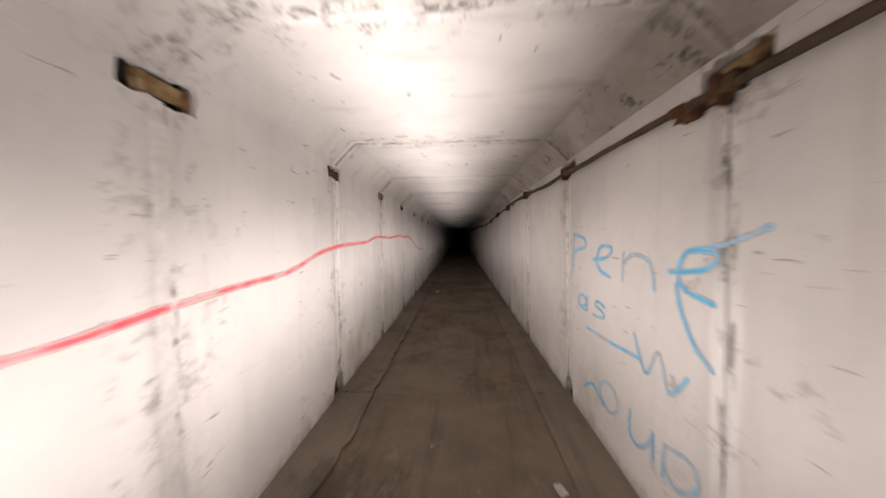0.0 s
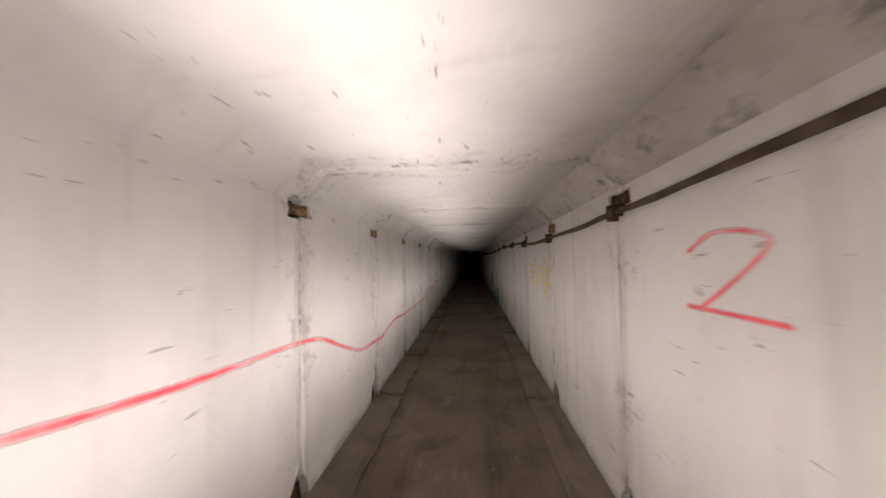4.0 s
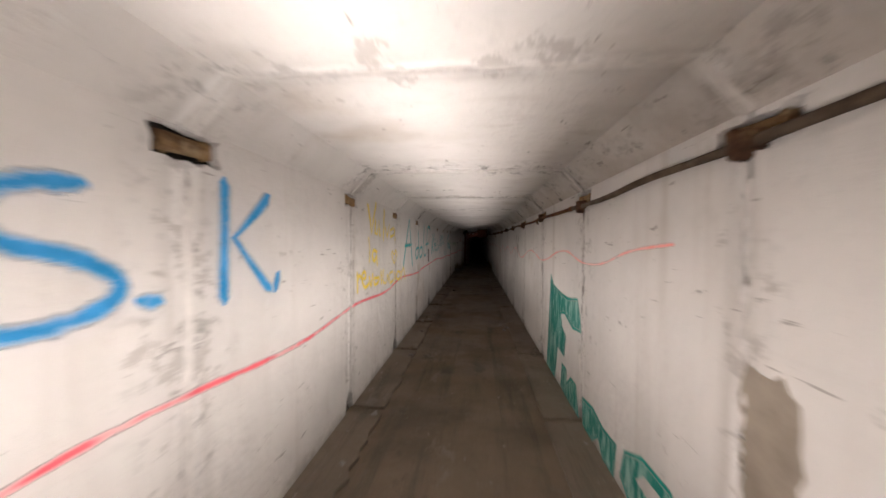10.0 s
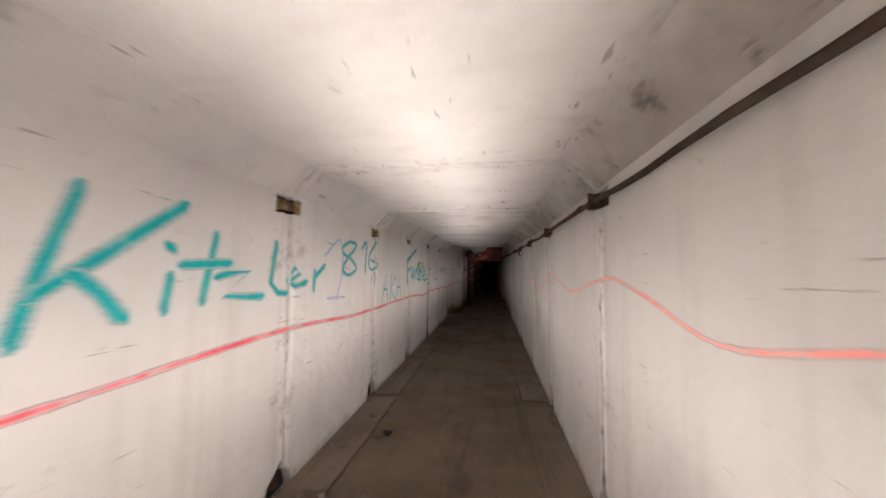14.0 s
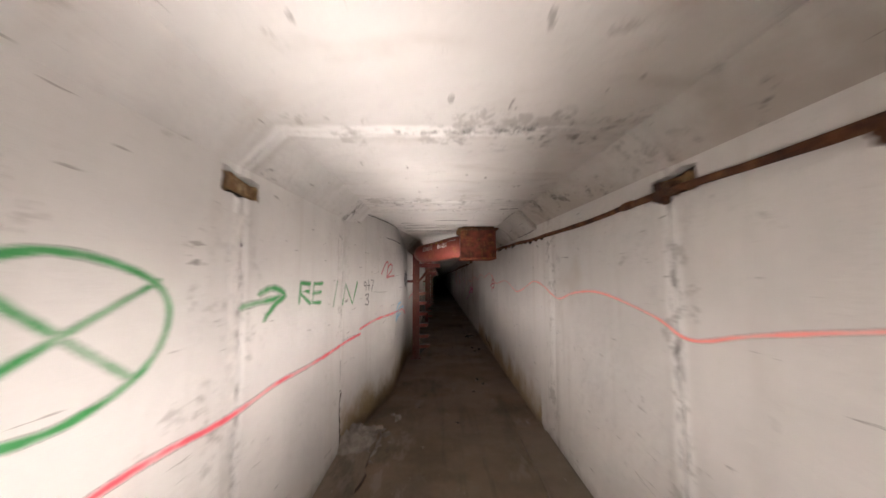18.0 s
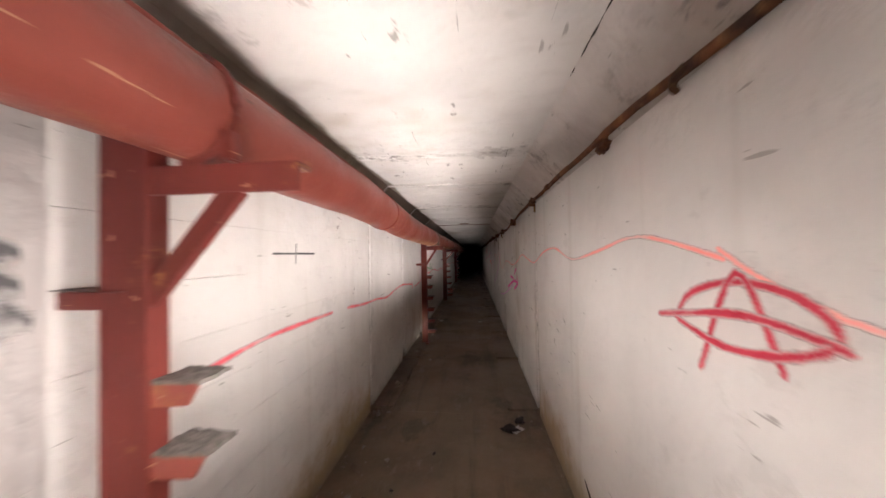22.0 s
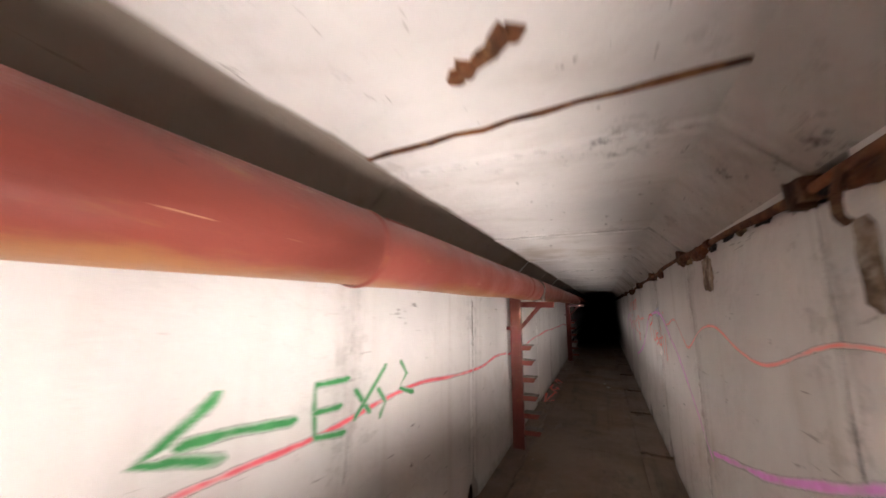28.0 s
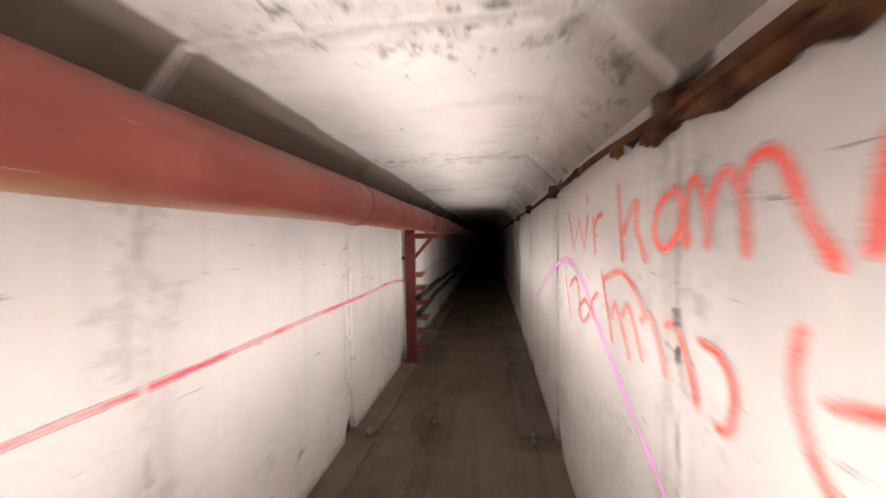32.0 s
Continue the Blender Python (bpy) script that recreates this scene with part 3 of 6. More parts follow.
def ribbon(bm, points, width, lift, wall, uv):
    """A painted stroke of even width, with rounded ends."""
    pts = [Vector(p) for p in points]
    if len(pts) < 2:
        return
    first, last = (pts[0] - pts[1]).normalized(), (pts[-1] - pts[-2]).normalized()
    pts = [pts[0] + first * width * 0.45] + pts + [pts[-1] + last * width * 0.45]
    rows = []
    for i, p in enumerate(pts):
        d = pts[min(i + 1, len(pts) - 1)] - pts[max(i - 1, 0)]
        d = d.normalized() if d.length > 1e-6 else Vector((1, 0))
        side = Vector((-d.y, d.x)) * width * 0.5 * (0.35 if i in (0, len(pts) - 1) else rnd.uniform(0.86, 1.1))
        rows.append([bm.verts.new(wall_point(wall, *(p + side), lift + 0.00002 * (i % 40))), bm.verts.new(wall_point(wall, *(p - side), lift + 0.00002 * (i % 40)))])
    for a, b in zip(rows, rows[1:]):
        f = bm.faces.new((a[0], a[1], b[1], b[0]))
        for loop, u in zip(f.loops, (0.0, 1.0, 1.0, 0.0)):
            loop[uv].uv = (u, 0.5)


# later coats lie on top of earlier ones
COAT = {"salmon": 0.002, "red": 0.0022, "pink": 0.0036, "lilac": 0.003, "yellow": 0.003}
coats = [0]


def coat(ink):
    coats[0] += 1
    return COAT.get(ink, 0.005) + 0.00005 * (coats[0] % 11)


def strokes_mesh(strokes, width, wall, lift=0.0022):
    bm = bmesh.new()
    uv = bm.loops.layers.uv.new("UVMap")
    for s in strokes:
        ribbon(bm, s, width * 1.35, lift, wall, uv)
        lift += 0.00012
    return bm


def glyph_strokes(letter):
    out = []
    for s in GLYPH[letter].split("|"):
        pts = [(int(p[0]) / 6, int(p[1]) / 9) for p in s.strip("~").split()]
        out.append(curve_through(pts, 5) if s[0] == "~" else pts)
    return out


def word(text, ink, wall, y0, y1, z0, height, width, label, climb=0.0, slant=0.08, grow=1.0, gap=0.35):
    """Letters from y0 to y1 along a wall; grow: how much larger the last letter is than the first."""
    shown = [c for c in text if c != " "]
    sizes = [1 + (grow - 1) * i / max(1, len(text) - 1) for i in range(len(text))]
    advance = [(0.35 if c in "lIi.1!'" else 1.0) * s for c, s in zip(text, sizes)]
    total = sum(advance) + gap * sum(sizes[:-1])
    root = thing("graffiti", wall_point(wall, (y0 + y1) / 2, z0), label, "graffiti", "graffiti on the walls")
    at, lift = 0.0, coat(ink)
    for c, s, adv in zip(text, sizes, advance):
        if c != " ":
            k = (y1 - y0) / total
            lines = []
            for stroke in glyph_strokes(c):
                lines.append([(y0 + k * (at + u * adv) + (slant * v * height * s * (1 if y1 > y0 else -1)), z0 + climb * at / total + v * height * s) for u, v in stroke])
            ob = part("letter", strokes_mesh(lines, width * (0.6 + 0.4 * s), wall, lift), INK[ink], root)
            ob.matrix_parent_inverse = Matrix.Translation(-root.location)
        at += adv + gap * s
    return root


def doodle(strokes, ink, wall, width, label, smooth=True, name="graffiti", piece="stroke"):
    """Free strokes, each a short list of (y, z)."""
    c, lift = strokes[0][0], coat(ink)
    root = thing(name, wall_point(wall, *c), label, "graffiti", "graffiti on the walls")
    for s in strokes:
        ob = part(piece, strokes_mesh([curve_through(s, 5) if smooth else s], width, wall, lift), INK[ink], root)
        ob.matrix_parent_inverse = Matrix.Translation(-root.location)
        lift += 0.00012
    return root


def heights(y0, step, values):
    return [(y0 + i * step, v) for i, v in enumerate(values)]


RED_LINE = "thin red spray-painted line running along the white wall"
doodle([heights(-4.0, 1.0, [1.0, 1.02, 0.98, 1.0]) + heights(-0.4, 0.4, [1.0, 1.03, 1.05, 1.07, 1.15, 1.19, 1.2, 1.21, 1.26, 1.26, 1.25, 1.27, 1.28, 1.26, 1.27, 1.22]),
        heights(5.6, 0.4, [1.22, 1.13, 1.05, 1.0, 0.97, 0.95, 0.9, 0.75, 0.62, 0.59, 0.57])], "red", "left", 0.032, RED_LINE)
doodle([heights(9.45, 0.4, [0.56, 0.62, 0.655, 0.63, 0.62, 0.615, 0.62, 0.625, 0.615, 0.65, 0.72, 0.75, 0.73, 0.73, 0.79, 0.81, 0.8, 0.8, 0.84, 0.83, 0.8, 0.79, 0.82, 0.85, 0.84, 0.82, 0.83])],
       "red", "left", 0.03, RED_LINE)
doodle([heights(19.8, 0.4, [0.83, 0.88, 0.895, 0.875, 0.86, 0.85]), heights(21.75, 0.4, [0.84, 0.88, 0.9, 0.905, 0.92, 0.93, 0.945, 0.955, 0.95, 0.93, 0.91, 0.91, 0.91, 0.92, 0.92, 0.92, 0.92]),
        heights(28.1, 0.4, [0.92, 0.9, 0.87, 0.9, 0.92, 0.9, 0.92, 0.89, 0.9, 0.88, 0.87, 0.87, 0.88])], "red", "left", 0.03, RED_LINE)
doodle([heights(32.9, 0.4, [0.93, 0.975, 0.98, 0.975, 0.96, 0.93, 0.83])], "red", "inner", 0.03, RED_LINE)
doodle([heights(36.0, 0.4, [1.03, 1.07, 1.07, 1.06]), heights(37.5, 0.4, [1.05, 1.02, 1.01, 0.98, 1.02, 1.04, 1.02, 0.98]), [(40.32, 1.0), (40.32, 0.93)],
        heights(40.55, 0.4, [0.93, 0.95, 1.0, 1.05, 1.06, 1.05, 1.08, 1.09, 1.05, 1.02, 1.01, 1.04, 1.02])], "red", "inner", 0.028, RED_LINE)
doodle([heights(45.45, 0.4, [1.0, 0.985, 0.99, 1.025, 1.045, 1.055, 1.06, 1.075, 1.07, 1.06, 1.06, 1.06, 1.055, 1.05, 1.05, 1.06, 1.04, 1.0]) + heights(53.0, 1.0, [1.0, 1.02, 1.05, 1.0, 1.02])],
       "red", "inner", 0.028, RED_LINE)
SALMON = "wavy pale salmon spray-painted line along the white wall"
doodle([heights(17.4, 0.4, [1.37, 1.33, 1.24, 1.23, 1.3, 1.28, 1.2, 1.17, 1.23, 1.27, 1.22, 1.14, 1.13, 1.23, 1.285, 1.2, 1.13, 1.22, 1.285, 1.23, 1.17, 1.23, 1.29, 1.21, 1.1])],
       "salmon", "right", 0.017, SALMON)
doodle([[(26.9, 1.08), (27.3, 1.16), (27.73, 1.22), (27.92, 1.21), (28.13, 1.27), (28.36, 1.34), (28.69, 1.25), (29.1, 1.17), (29.4, 1.24), (29.75, 1.28), (29.99, 1.35), (30.3, 1.3), (30.6, 1.24), (30.87, 1.18), (31.1, 1.25), (31.6, 1.33), (32.0, 1.31), (32.3, 1.25), (32.5, 1.28), (32.75, 1.35), (33.03, 1.38), (33.3, 1.33), (33.58, 1.27), (33.85, 1.245), (34.1, 1.29), (34.3, 1.34), (34.57, 1.37), (34.8, 1.36), (35.23, 1.32), (35.45, 1.33), (35.62, 1.38), (35.76, 1.45)]],
       "salmon", "right", 0.017, SALMON)
doodle([heights(35.75, 0.4, [1.43, 1.5, 1.45, 1.41, 1.48, 1.45, 1.36, 1.39, 1.43, 1.35, 1.29, 1.29, 1.32, 1.31, 1.22, 1.16, 1.3, 1.44]), [(42.5, 1.45), (42.76, 1.44), (43.17, 1.33), (43.45, 1.35), (43.74, 1.43), (43.95, 1.43), (44.16, 1.38), (44.46, 1.26), (44.61, 1.29), (44.86, 1.42), (45.03, 1.43), (45.2, 1.39), (45.4, 1.37)]],
       "salmon", "right", 0.017, SALMON)
doodle([[(47.3, 1.37), (47.5, 1.37), (47.64, 1.36), (47.72, 1.33), (47.78, 1.34), (47.83, 1.36), (47.97, 1.35)]], "salmon", "right", 0.03, "short orange-red spray stroke on the white wall")

# first stretch
word("Pene", "sky", "right", 1.42, 0.0, 1.02, 0.24, 0.022, "sky-blue sprayed handwriting sloping over a panel joint", climb=0.0, grow=1.05)
doodle([[(0.16, 1.19), (0.0, 1.22), (-0.15, 1.27)], [(0.24, 1.06), (0.22, 0.98), (0.14, 0.86), (0.05, 0.8)]], "sky", "right", 0.022, "sky-blue sprayed accent and tail below the handwriting")
word("gs", "sky", "right", 1.32, 0.86, 0.76, 0.14, 0.018, "small sky-blue sprayed letters on the white wall")
doodle([[(1.15, 0.65), (0.8, 0.66), (0.5, 0.68)], [(0.55, 0.78), (0.45, 0.63), (0.35, 0.76), (0.28, 0.62), (0.17, 0.72)]], "sky", "right", 0.02, "sky-blue sprayed squiggle on the wall")
word("oup", "sky", "right", 0.95, 0.08, 0.26, 0.24, 0.02, "sky-blue sprayed letters low on the wall")
doodle([[(1.2, 0.24), (1.05, 0.32), (0.9, 0.26)]], "sky", "right", 0.02, "sky-blue sprayed curve low on the wall")
word("2", "red", "right", 7.15, 6.75, 1.22, 0.26, 0.02, "small thin red sprayed numeral on the white wall")
doodle([[(10.1, 1.38), (10.11, 1.18), (9.97, 1.17), (9.95, 1.3)], [(9.79, 1.29), (9.8, 1.15)], [(9.79, 1.29), (9.65, 1.29)], [(9.79, 1.23), (9.67, 1.23)], [(9.54, 1.27), (9.41, 1.26)], [(9.54, 1.19), (9.48, 1.19)], [(9.56, 1.14), (9.4, 1.13)]], "yellow", "right", 0.04, "yellow sprayed block letters framed by brackets", False, piece="letter")
doodle([[(10.07, 1.39), (10.26, 1.4), (10.27, 1.31), (10.41, 1.31)], [(10.27, 1.24), (10.42, 1.23)], [(10.1, 1.1), (10.29, 1.09), (10.28, 1.16), (10.43, 1.15)], [(9.69, 1.38), (9.53, 1.37), (9.54, 1.27)], [(9.54, 1.19), (9.57, 1.03), (9.71, 1.04)]], "yellow", "right", 0.034, "yellow sprayed bracket marks round the letters", False, piece="stroke")
doodle([[(12.88, 1.2), (12.75, 1.235), (12.45, 1.235), (12.14, 1.25)], [(12.5, 1.32), (12.32, 1.28), (12.14, 1.25), (12.3, 1.18), (12.46, 1.12)]], "red", "right", 0.018, "small thin red sprayed arrow", False)
doodle([[(16.28, 1.18), (16.22, 1.24), (16.14, 1.25), (16.06, 1.2), (16.08, 1.13), (16.17, 1.105), (16.26, 1.13), (16.28, 1.19)]], "orange", "right", 0.028, "small orange sprayed ring on the white wall")
M_FAT = brush_fill("emerald_paint_fill", (0.0, 0.25, 0.2), (0.34, 0.6, 0.54))


def fat_letter(outline, label, holes=()):
    """A fat filled letter on the right wall, with its darker outline."""
    root = thing("graffiti", wall_point("right", *outline[0]), label, "graffiti", "graffiti on the walls")
    ob = part("letter", prism(outline, lambda u, v, w: wall_point("right", u, v, 0.0022) + Vector((w, 0, 0)), 0.0015), M_FAT, root)
    ob.matrix_parent_inverse = Matrix.Translation(-root.location)
    ob = part("outline", strokes_mesh([outline + outline[:1]], 0.03, "right", 0.0032), INK["emerald"], root)
    ob.matrix_parent_inverse = Matrix.Translation(-root.location)
    for k, hole in enumerate(holes):
        ob = part("gap", prism(hole, lambda u, v, w: wall_point("right", u, v, 0.0036) + Vector((w, 0, 0)), 0.0008), M_WALL, root, "bare white wall inside the letter")
        ob.matrix_parent_inverse = Matrix.Translation(-root.location)


EMERALD = "fat emerald-green painted letter low on the wall"
fat_letter([(19.62, 1.03), (19.5, 0.94), (19.2, 0.9), (18.95, 0.89), (18.68, 0.93), (18.62, 0.8), (18.58, 0.7), (18.8, 0.68), (19.05, 0.75), (19.2, 0.72), (19.16, 0.6), (19.02, 0.55), (19.06, 0.36), (19.3, 0.38), (19.4, 0.04), (19.78, 0.03)],
           "very large emerald-green painted letter reaching the floor")
fat_letter([(19.12, 0.26), (18.98, 0.26), (18.97, 0.14), (18.84, 0.24), (18.7, 0.24), (18.62, 0.03), (18.8, 0.03), (19.0, 0.03), (19.16, 0.05)], EMERALD)
fat_letter([(18.52, 0.22), (18.3, 0.25), (18.12, 0.21), (17.92, 0.23), (17.95, 0.03), (18.1, 0.03), (18.2, 0.12), (18.32, 0.03), (18.5, 0.03)], EMERALD)
fat_letter([(17.85, 0.1), (17.8, 0.26), (17.62, 0.34), (17.38, 0.35), (17.26, 0.27), (17.3, 0.15), (17.46, 0.13), (17.28, 0.03), (17.5, 0.03), (17.72, 0.03)], EMERALD, [[(17.68, 0.2), (17.6, 0.27), (17.45, 0.28), (17.42, 0.21), (17.55, 0.19)]])
fat_letter([(17.14, 0.03), (17.12, 0.2), (17.0, 0.22), (16.92, 0.17), (16.82, 0.25), (16.78, 0.14), (16.86, 0.03)], EMERALD)
fat_letter([(16.97, 0.53), (16.9, 0.46), (16.68, 0.51), (16.77, 0.42), (16.78, 0.31), (16.9, 0.35), (17.1, 0.28), (17.03, 0.4), (17.12, 0.45), (17.0, 0.46)], "emerald-green painted star above the letters")
fat_letter([(16.74, 0.03), (16.74, 0.2), (16.65, 0.38), (16.5, 0.49), (16.3, 0.52), (16.1, 0.44), (16.0, 0.28), (16.05, 0.2), (16.42, 0.17), (16.4, 0.11), (16.1, 0.12), (16.12, 0.03)], EMERALD, [[(16.56, 0.28), (16.46, 0.38), (16.3, 0.4), (16.2, 0.32), (16.3, 0.26)]])
doodle([[(16.68, 1.51), (16.6, 1.505), (16.52, 1.47), (16.5, 1.4), (16.56, 1.36), (16.67, 1.33), (16.78, 1.265), (16.76, 1.2), (16.64, 1.165), (16.5, 1.17), (16.4, 1.2)], [(16.86, 1.19), (16.89, 1.18)]], "blue", "left", 0.055, "large blue sprayed capital letter with a dot", piece="letter")
doodle([[(17.19, 1.59), (17.18, 1.15)], [(17.46, 1.57), (17.24, 1.385), (17.47, 1.15)], [(17.55, 1.19), (17.53, 1.15)]], "blue", "left", 0.058, "large blue sprayed capital letter with a dot", False, piece="letter")
doodle([[(18.99, 1.71), (19.05, 1.6), (19.1, 1.45), (19.16, 1.59), (19.25, 1.75)], [(19.23, 1.58), (19.21, 1.46), (19.3, 1.45), (19.35, 1.59), (19.39, 1.44)], [(19.55, 1.71), (19.52, 1.4)], [(19.59, 1.53), (19.67, 1.42), (19.77, 1.56)], [(19.97, 1.54), (19.81, 1.51), (19.82, 1.43), (19.99, 1.46), (20.02, 1.54), (20.05, 1.39)]], "yellow", "left", 0.042, "yellow sprayed handwriting, upper line", False, piece="letter")
doodle([[(19.02, 1.4), (19.05, 1.29), (19.04, 1.19)], [(19.28, 1.27), (19.17, 1.29), (19.13, 1.23), (19.2, 1.18), (19.27, 1.23), (19.29, 1.15)]], "yellow", "left", 0.042, "yellow sprayed handwriting, middle line", piece="letter")
doodle([[(20.0, 1.12), (19.9, 1.22), (19.94, 1.26), (20.02, 1.22), (20.09, 1.27), (20.15, 1.21), (20.02, 1.11)]], "yellow", "left", 0.036, "yellow sprayed heart on the wall", piece="stroke")
doodle([[(18.72, 0.95), (18.72, 1.02), (18.71, 1.1)], [(18.72, 1.04), (18.76, 1.08), (18.82, 1.05)], [(18.84, 1.04), (18.93, 1.05), (18.91, 1.1), (18.84, 1.09), (18.84, 1.02), (18.92, 0.96), (19.02, 0.98)], [(19.04, 1.04), (19.09, 0.95), (19.14, 1.05)], [(19.27, 1.01), (19.19, 1.01), (19.21, 0.95), (19.33, 0.96), (19.36, 1.0), (19.27, 1.01)], [(19.43, 1.06), (19.45, 0.94)], [(19.52, 1.06), (19.51, 0.95), (19.64, 0.92), (19.7, 1.0), (19.73, 0.93)], [(19.93, 1.02), (19.78, 1.0), (19.81, 0.9), (19.96, 0.91)], [(20.03, 1.0), (20.05, 0.88)], [(20.19, 0.99), (20.11, 0.93), (20.29, 0.89), (20.35, 0.97), (20.19, 1.0)], [(20.43, 0.98), (20.43, 0.87)], [(20.44, 0.95), (20.55, 1.02), (20.65, 0.87)]], "yellow", "left", 0.04, "yellow sprayed handwriting, lower line", piece="letter")
doodle([[(20.55, 1.06), (20.76, 1.4), (20.95, 1.71), (21.07, 1.4), (21.21, 1.02)], [(20.65, 1.32), (21.12, 1.335)]], "teal", "left", 0.06, "very large turquoise sprayed capital letter", False, piece="letter")
doodle([[(21.8, 1.26), (21.67, 1.28), (21.52, 1.24), (21.49, 1.18), (21.59, 1.1), (21.74, 1.14), (21.8, 1.25)], [(21.76, 1.56), (21.78, 1.42), (21.8, 1.25), (21.78, 1.18)], [(22.13, 1.29), (21.95, 1.26), (21.88, 1.16), (21.99, 1.1), (22.18, 1.16), (22.2, 1.26), (22.1, 1.29)], [(22.43, 1.68), (22.36, 1.43), (22.41, 1.17), (22.53, 1.11), (22.63, 1.13)], [(23.27, 1.66), (22.98, 1.7), (22.83, 1.57), (22.8, 1.3), (22.83, 1.08)], [(22.64, 1.33), (22.99, 1.35)]], "teal", "left", 0.05, "large turquoise sprayed handwriting crossing a joint", piece="letter")
doodle([[(23.66, 1.55), (23.59, 1.32), (23.54, 1.12)], [(24.01, 1.56), (23.77, 1.38), (23.58, 1.24)], [(23.67, 1.29), (23.74, 1.23), (23.8, 1.15)]], "teal", "left", 0.055, "large turquoise sprayed capital letter", False, piece="letter")
doodle([[(23.97, 1.28), (23.95, 1.16)], [(23.96, 1.4), (23.97, 1.39)], [(24.18, 1.46), (24.12, 1.18)], [(24.02, 1.33), (24.26, 1.34)], [(24.2, 1.28), (24.4, 1.3), (24.24, 1.19), (24.5, 1.17)], [(24.61, 1.46), (24.57, 1.24), (24.64, 1.18), (24.72, 1.17)], [(24.75, 1.24), (24.87, 1.29), (24.8, 1.32), (24.73, 1.25), (24.81, 1.21), (24.94, 1.23)], [(25.04, 1.18), (25.05, 1.3)], [(25.05, 1.26), (25.18, 1.34)]], "teal", "left", 0.044, "turquoise sprayed handwriting on the white wall", False, piece="letter")
doodle([[(25.63, 1.56), (25.48, 1.49), (25.6, 1.43), (25.78, 1.54), (25.63, 1.56)], [(25.62, 1.43), (25.5, 1.33), (25.61, 1.27), (25.79, 1.33), (25.62, 1.43)], [(25.92, 1.52), (26.03, 1.58), (26.01, 1.3)], [(26.32, 1.61), (26.11, 1.45), (26.16, 1.32), (26.39, 1.37), (26.16, 1.42)]], "teal", "left", 0.034, "turquoise sprayed numerals on the white wall", piece="letter")
word("AKA", "teal", "left", 26.55, 27.35, 0.96, 0.3, 0.024, "small turquoise sprayed capitals on the wall")
doodle([[(25.2, 1.42), (25.45, 1.56), (25.5, 1.3), (25.4, 1.08)], [(25.25, 1.1), (25.55, 1.09)]], "lilac", "left", 0.022, "faint lilac sprayed mark behind the numerals")
doodle([[(27.71, 1.47), (27.82, 1.49), (27.95, 1.54), (28.14, 1.6), (28.31, 1.65)], [(27.73, 1.47), (27.72, 1.3), (27.72, 1.13)], [(27.72, 1.31), (27.8, 1.32), (27.89, 1.35)]], "teal", "left", 0.06, "large turquoise sprayed capital letter with a long bar", False, piece="letter")
doodle([[(28.0, 1.36), (27.99, 1.26), (28.01, 1.21), (28.09, 1.24), (28.14, 1.35)], [(28.14, 1.35), (28.15, 1.23), (28.17, 1.18)], [(28.26, 1.34), (28.25, 1.2)], [(28.25, 1.26), (28.33, 1.32), (28.39, 1.3), (28.4, 1.19)], [(28.69, 1.3), (28.55, 1.31), (28.49, 1.27), (28.65, 1.21), (28.62, 1.15), (28.45, 1.18)], [(28.77, 1.3), (28.75, 1.15)], [(28.75, 1.44), (28.8, 1.45)], [(28.88, 1.22), (29.08, 1.24), (29.05, 1.32), (28.89, 1.3), (28.87, 1.21), (28.98, 1.14), (29.25, 1.16)]], "teal", "left", 0.052, "turquoise sprayed handwriting over older green letters", piece="letter")
doodle([[(28.65, 1.45), (28.44, 1.43), (28.41, 1.39), (28.37, 1.35)], [(28.41, 1.39), (28.55, 1.4)], [(28.37, 1.35), (28.51, 1.35)], [(28.59, 1.4), (28.69, 1.32)], [(28.71, 1.41), (28.58, 1.32)], [(28.76, 1.39), (28.75, 1.33)], [(28.91, 1.45), (28.89, 1.3)], [(28.82, 1.38), (28.98, 1.39)]], "green", "left", 0.034, "faded green sprayed letters partly painted over", False, piece="letter")
word("<", "green", "left", 29.26, 29.6, 1.25, 0.23, 0.022, "green sprayed arrow pointing back")
doodle([[(29.98, 1.28), (30.05, 1.42), (30.25, 1.49), (30.5, 1.43), (30.58, 1.32), (30.5, 1.18), (30.28, 1.11), (30.06, 1.16), (29.98, 1.29)], [(30.1, 1.44), (30.46, 1.17)], [(30.02, 1.18), (30.53, 1.42)]], "green", "left", 0.026,
       "green sprayed circle with a cross inside")
doodle([[(30.96, 1.31), (31.12, 1.32), (31.35, 1.33)], [(31.1, 1.36), (31.23, 1.38), (31.35, 1.34), (31.25, 1.3), (31.15, 1.24)]], "green", "left", 0.036, "green sprayed arrow on the wall", piece="letter")
doodle([[(31.56, 1.4), (31.54, 1.29)], [(31.56, 1.4), (31.71, 1.39), (31.69, 1.34), (31.55, 1.34), (31.71, 1.27)], [(31.93, 1.39), (31.77, 1.39), (31.75, 1.27), (31.9, 1.26)], [(31.76, 1.33), (31.9, 1.33)], [(32.28, 1.39), (32.19, 1.22)], [(32.44, 1.21), (32.52, 1.37), (32.7, 1.19), (32.81, 1.38)]], "green", "left", 0.03, "green sprayed capitals on the white wall", False, piece="letter")
doodle([[(22.73, 1.53), (22.63, 1.35), (22.57, 1.26), (22.55, 1.12)], [(22.39, 1.53), (22.43, 1.42), (22.51, 1.29)], [(22.57, 1.28), (22.46, 1.34), (22.41, 1.31)], [(22.52, 1.28), (22.36, 1.22), (22.24, 1.17)]], "brown", "right", 0.036, "dirty brown sprayed cross on the wall")

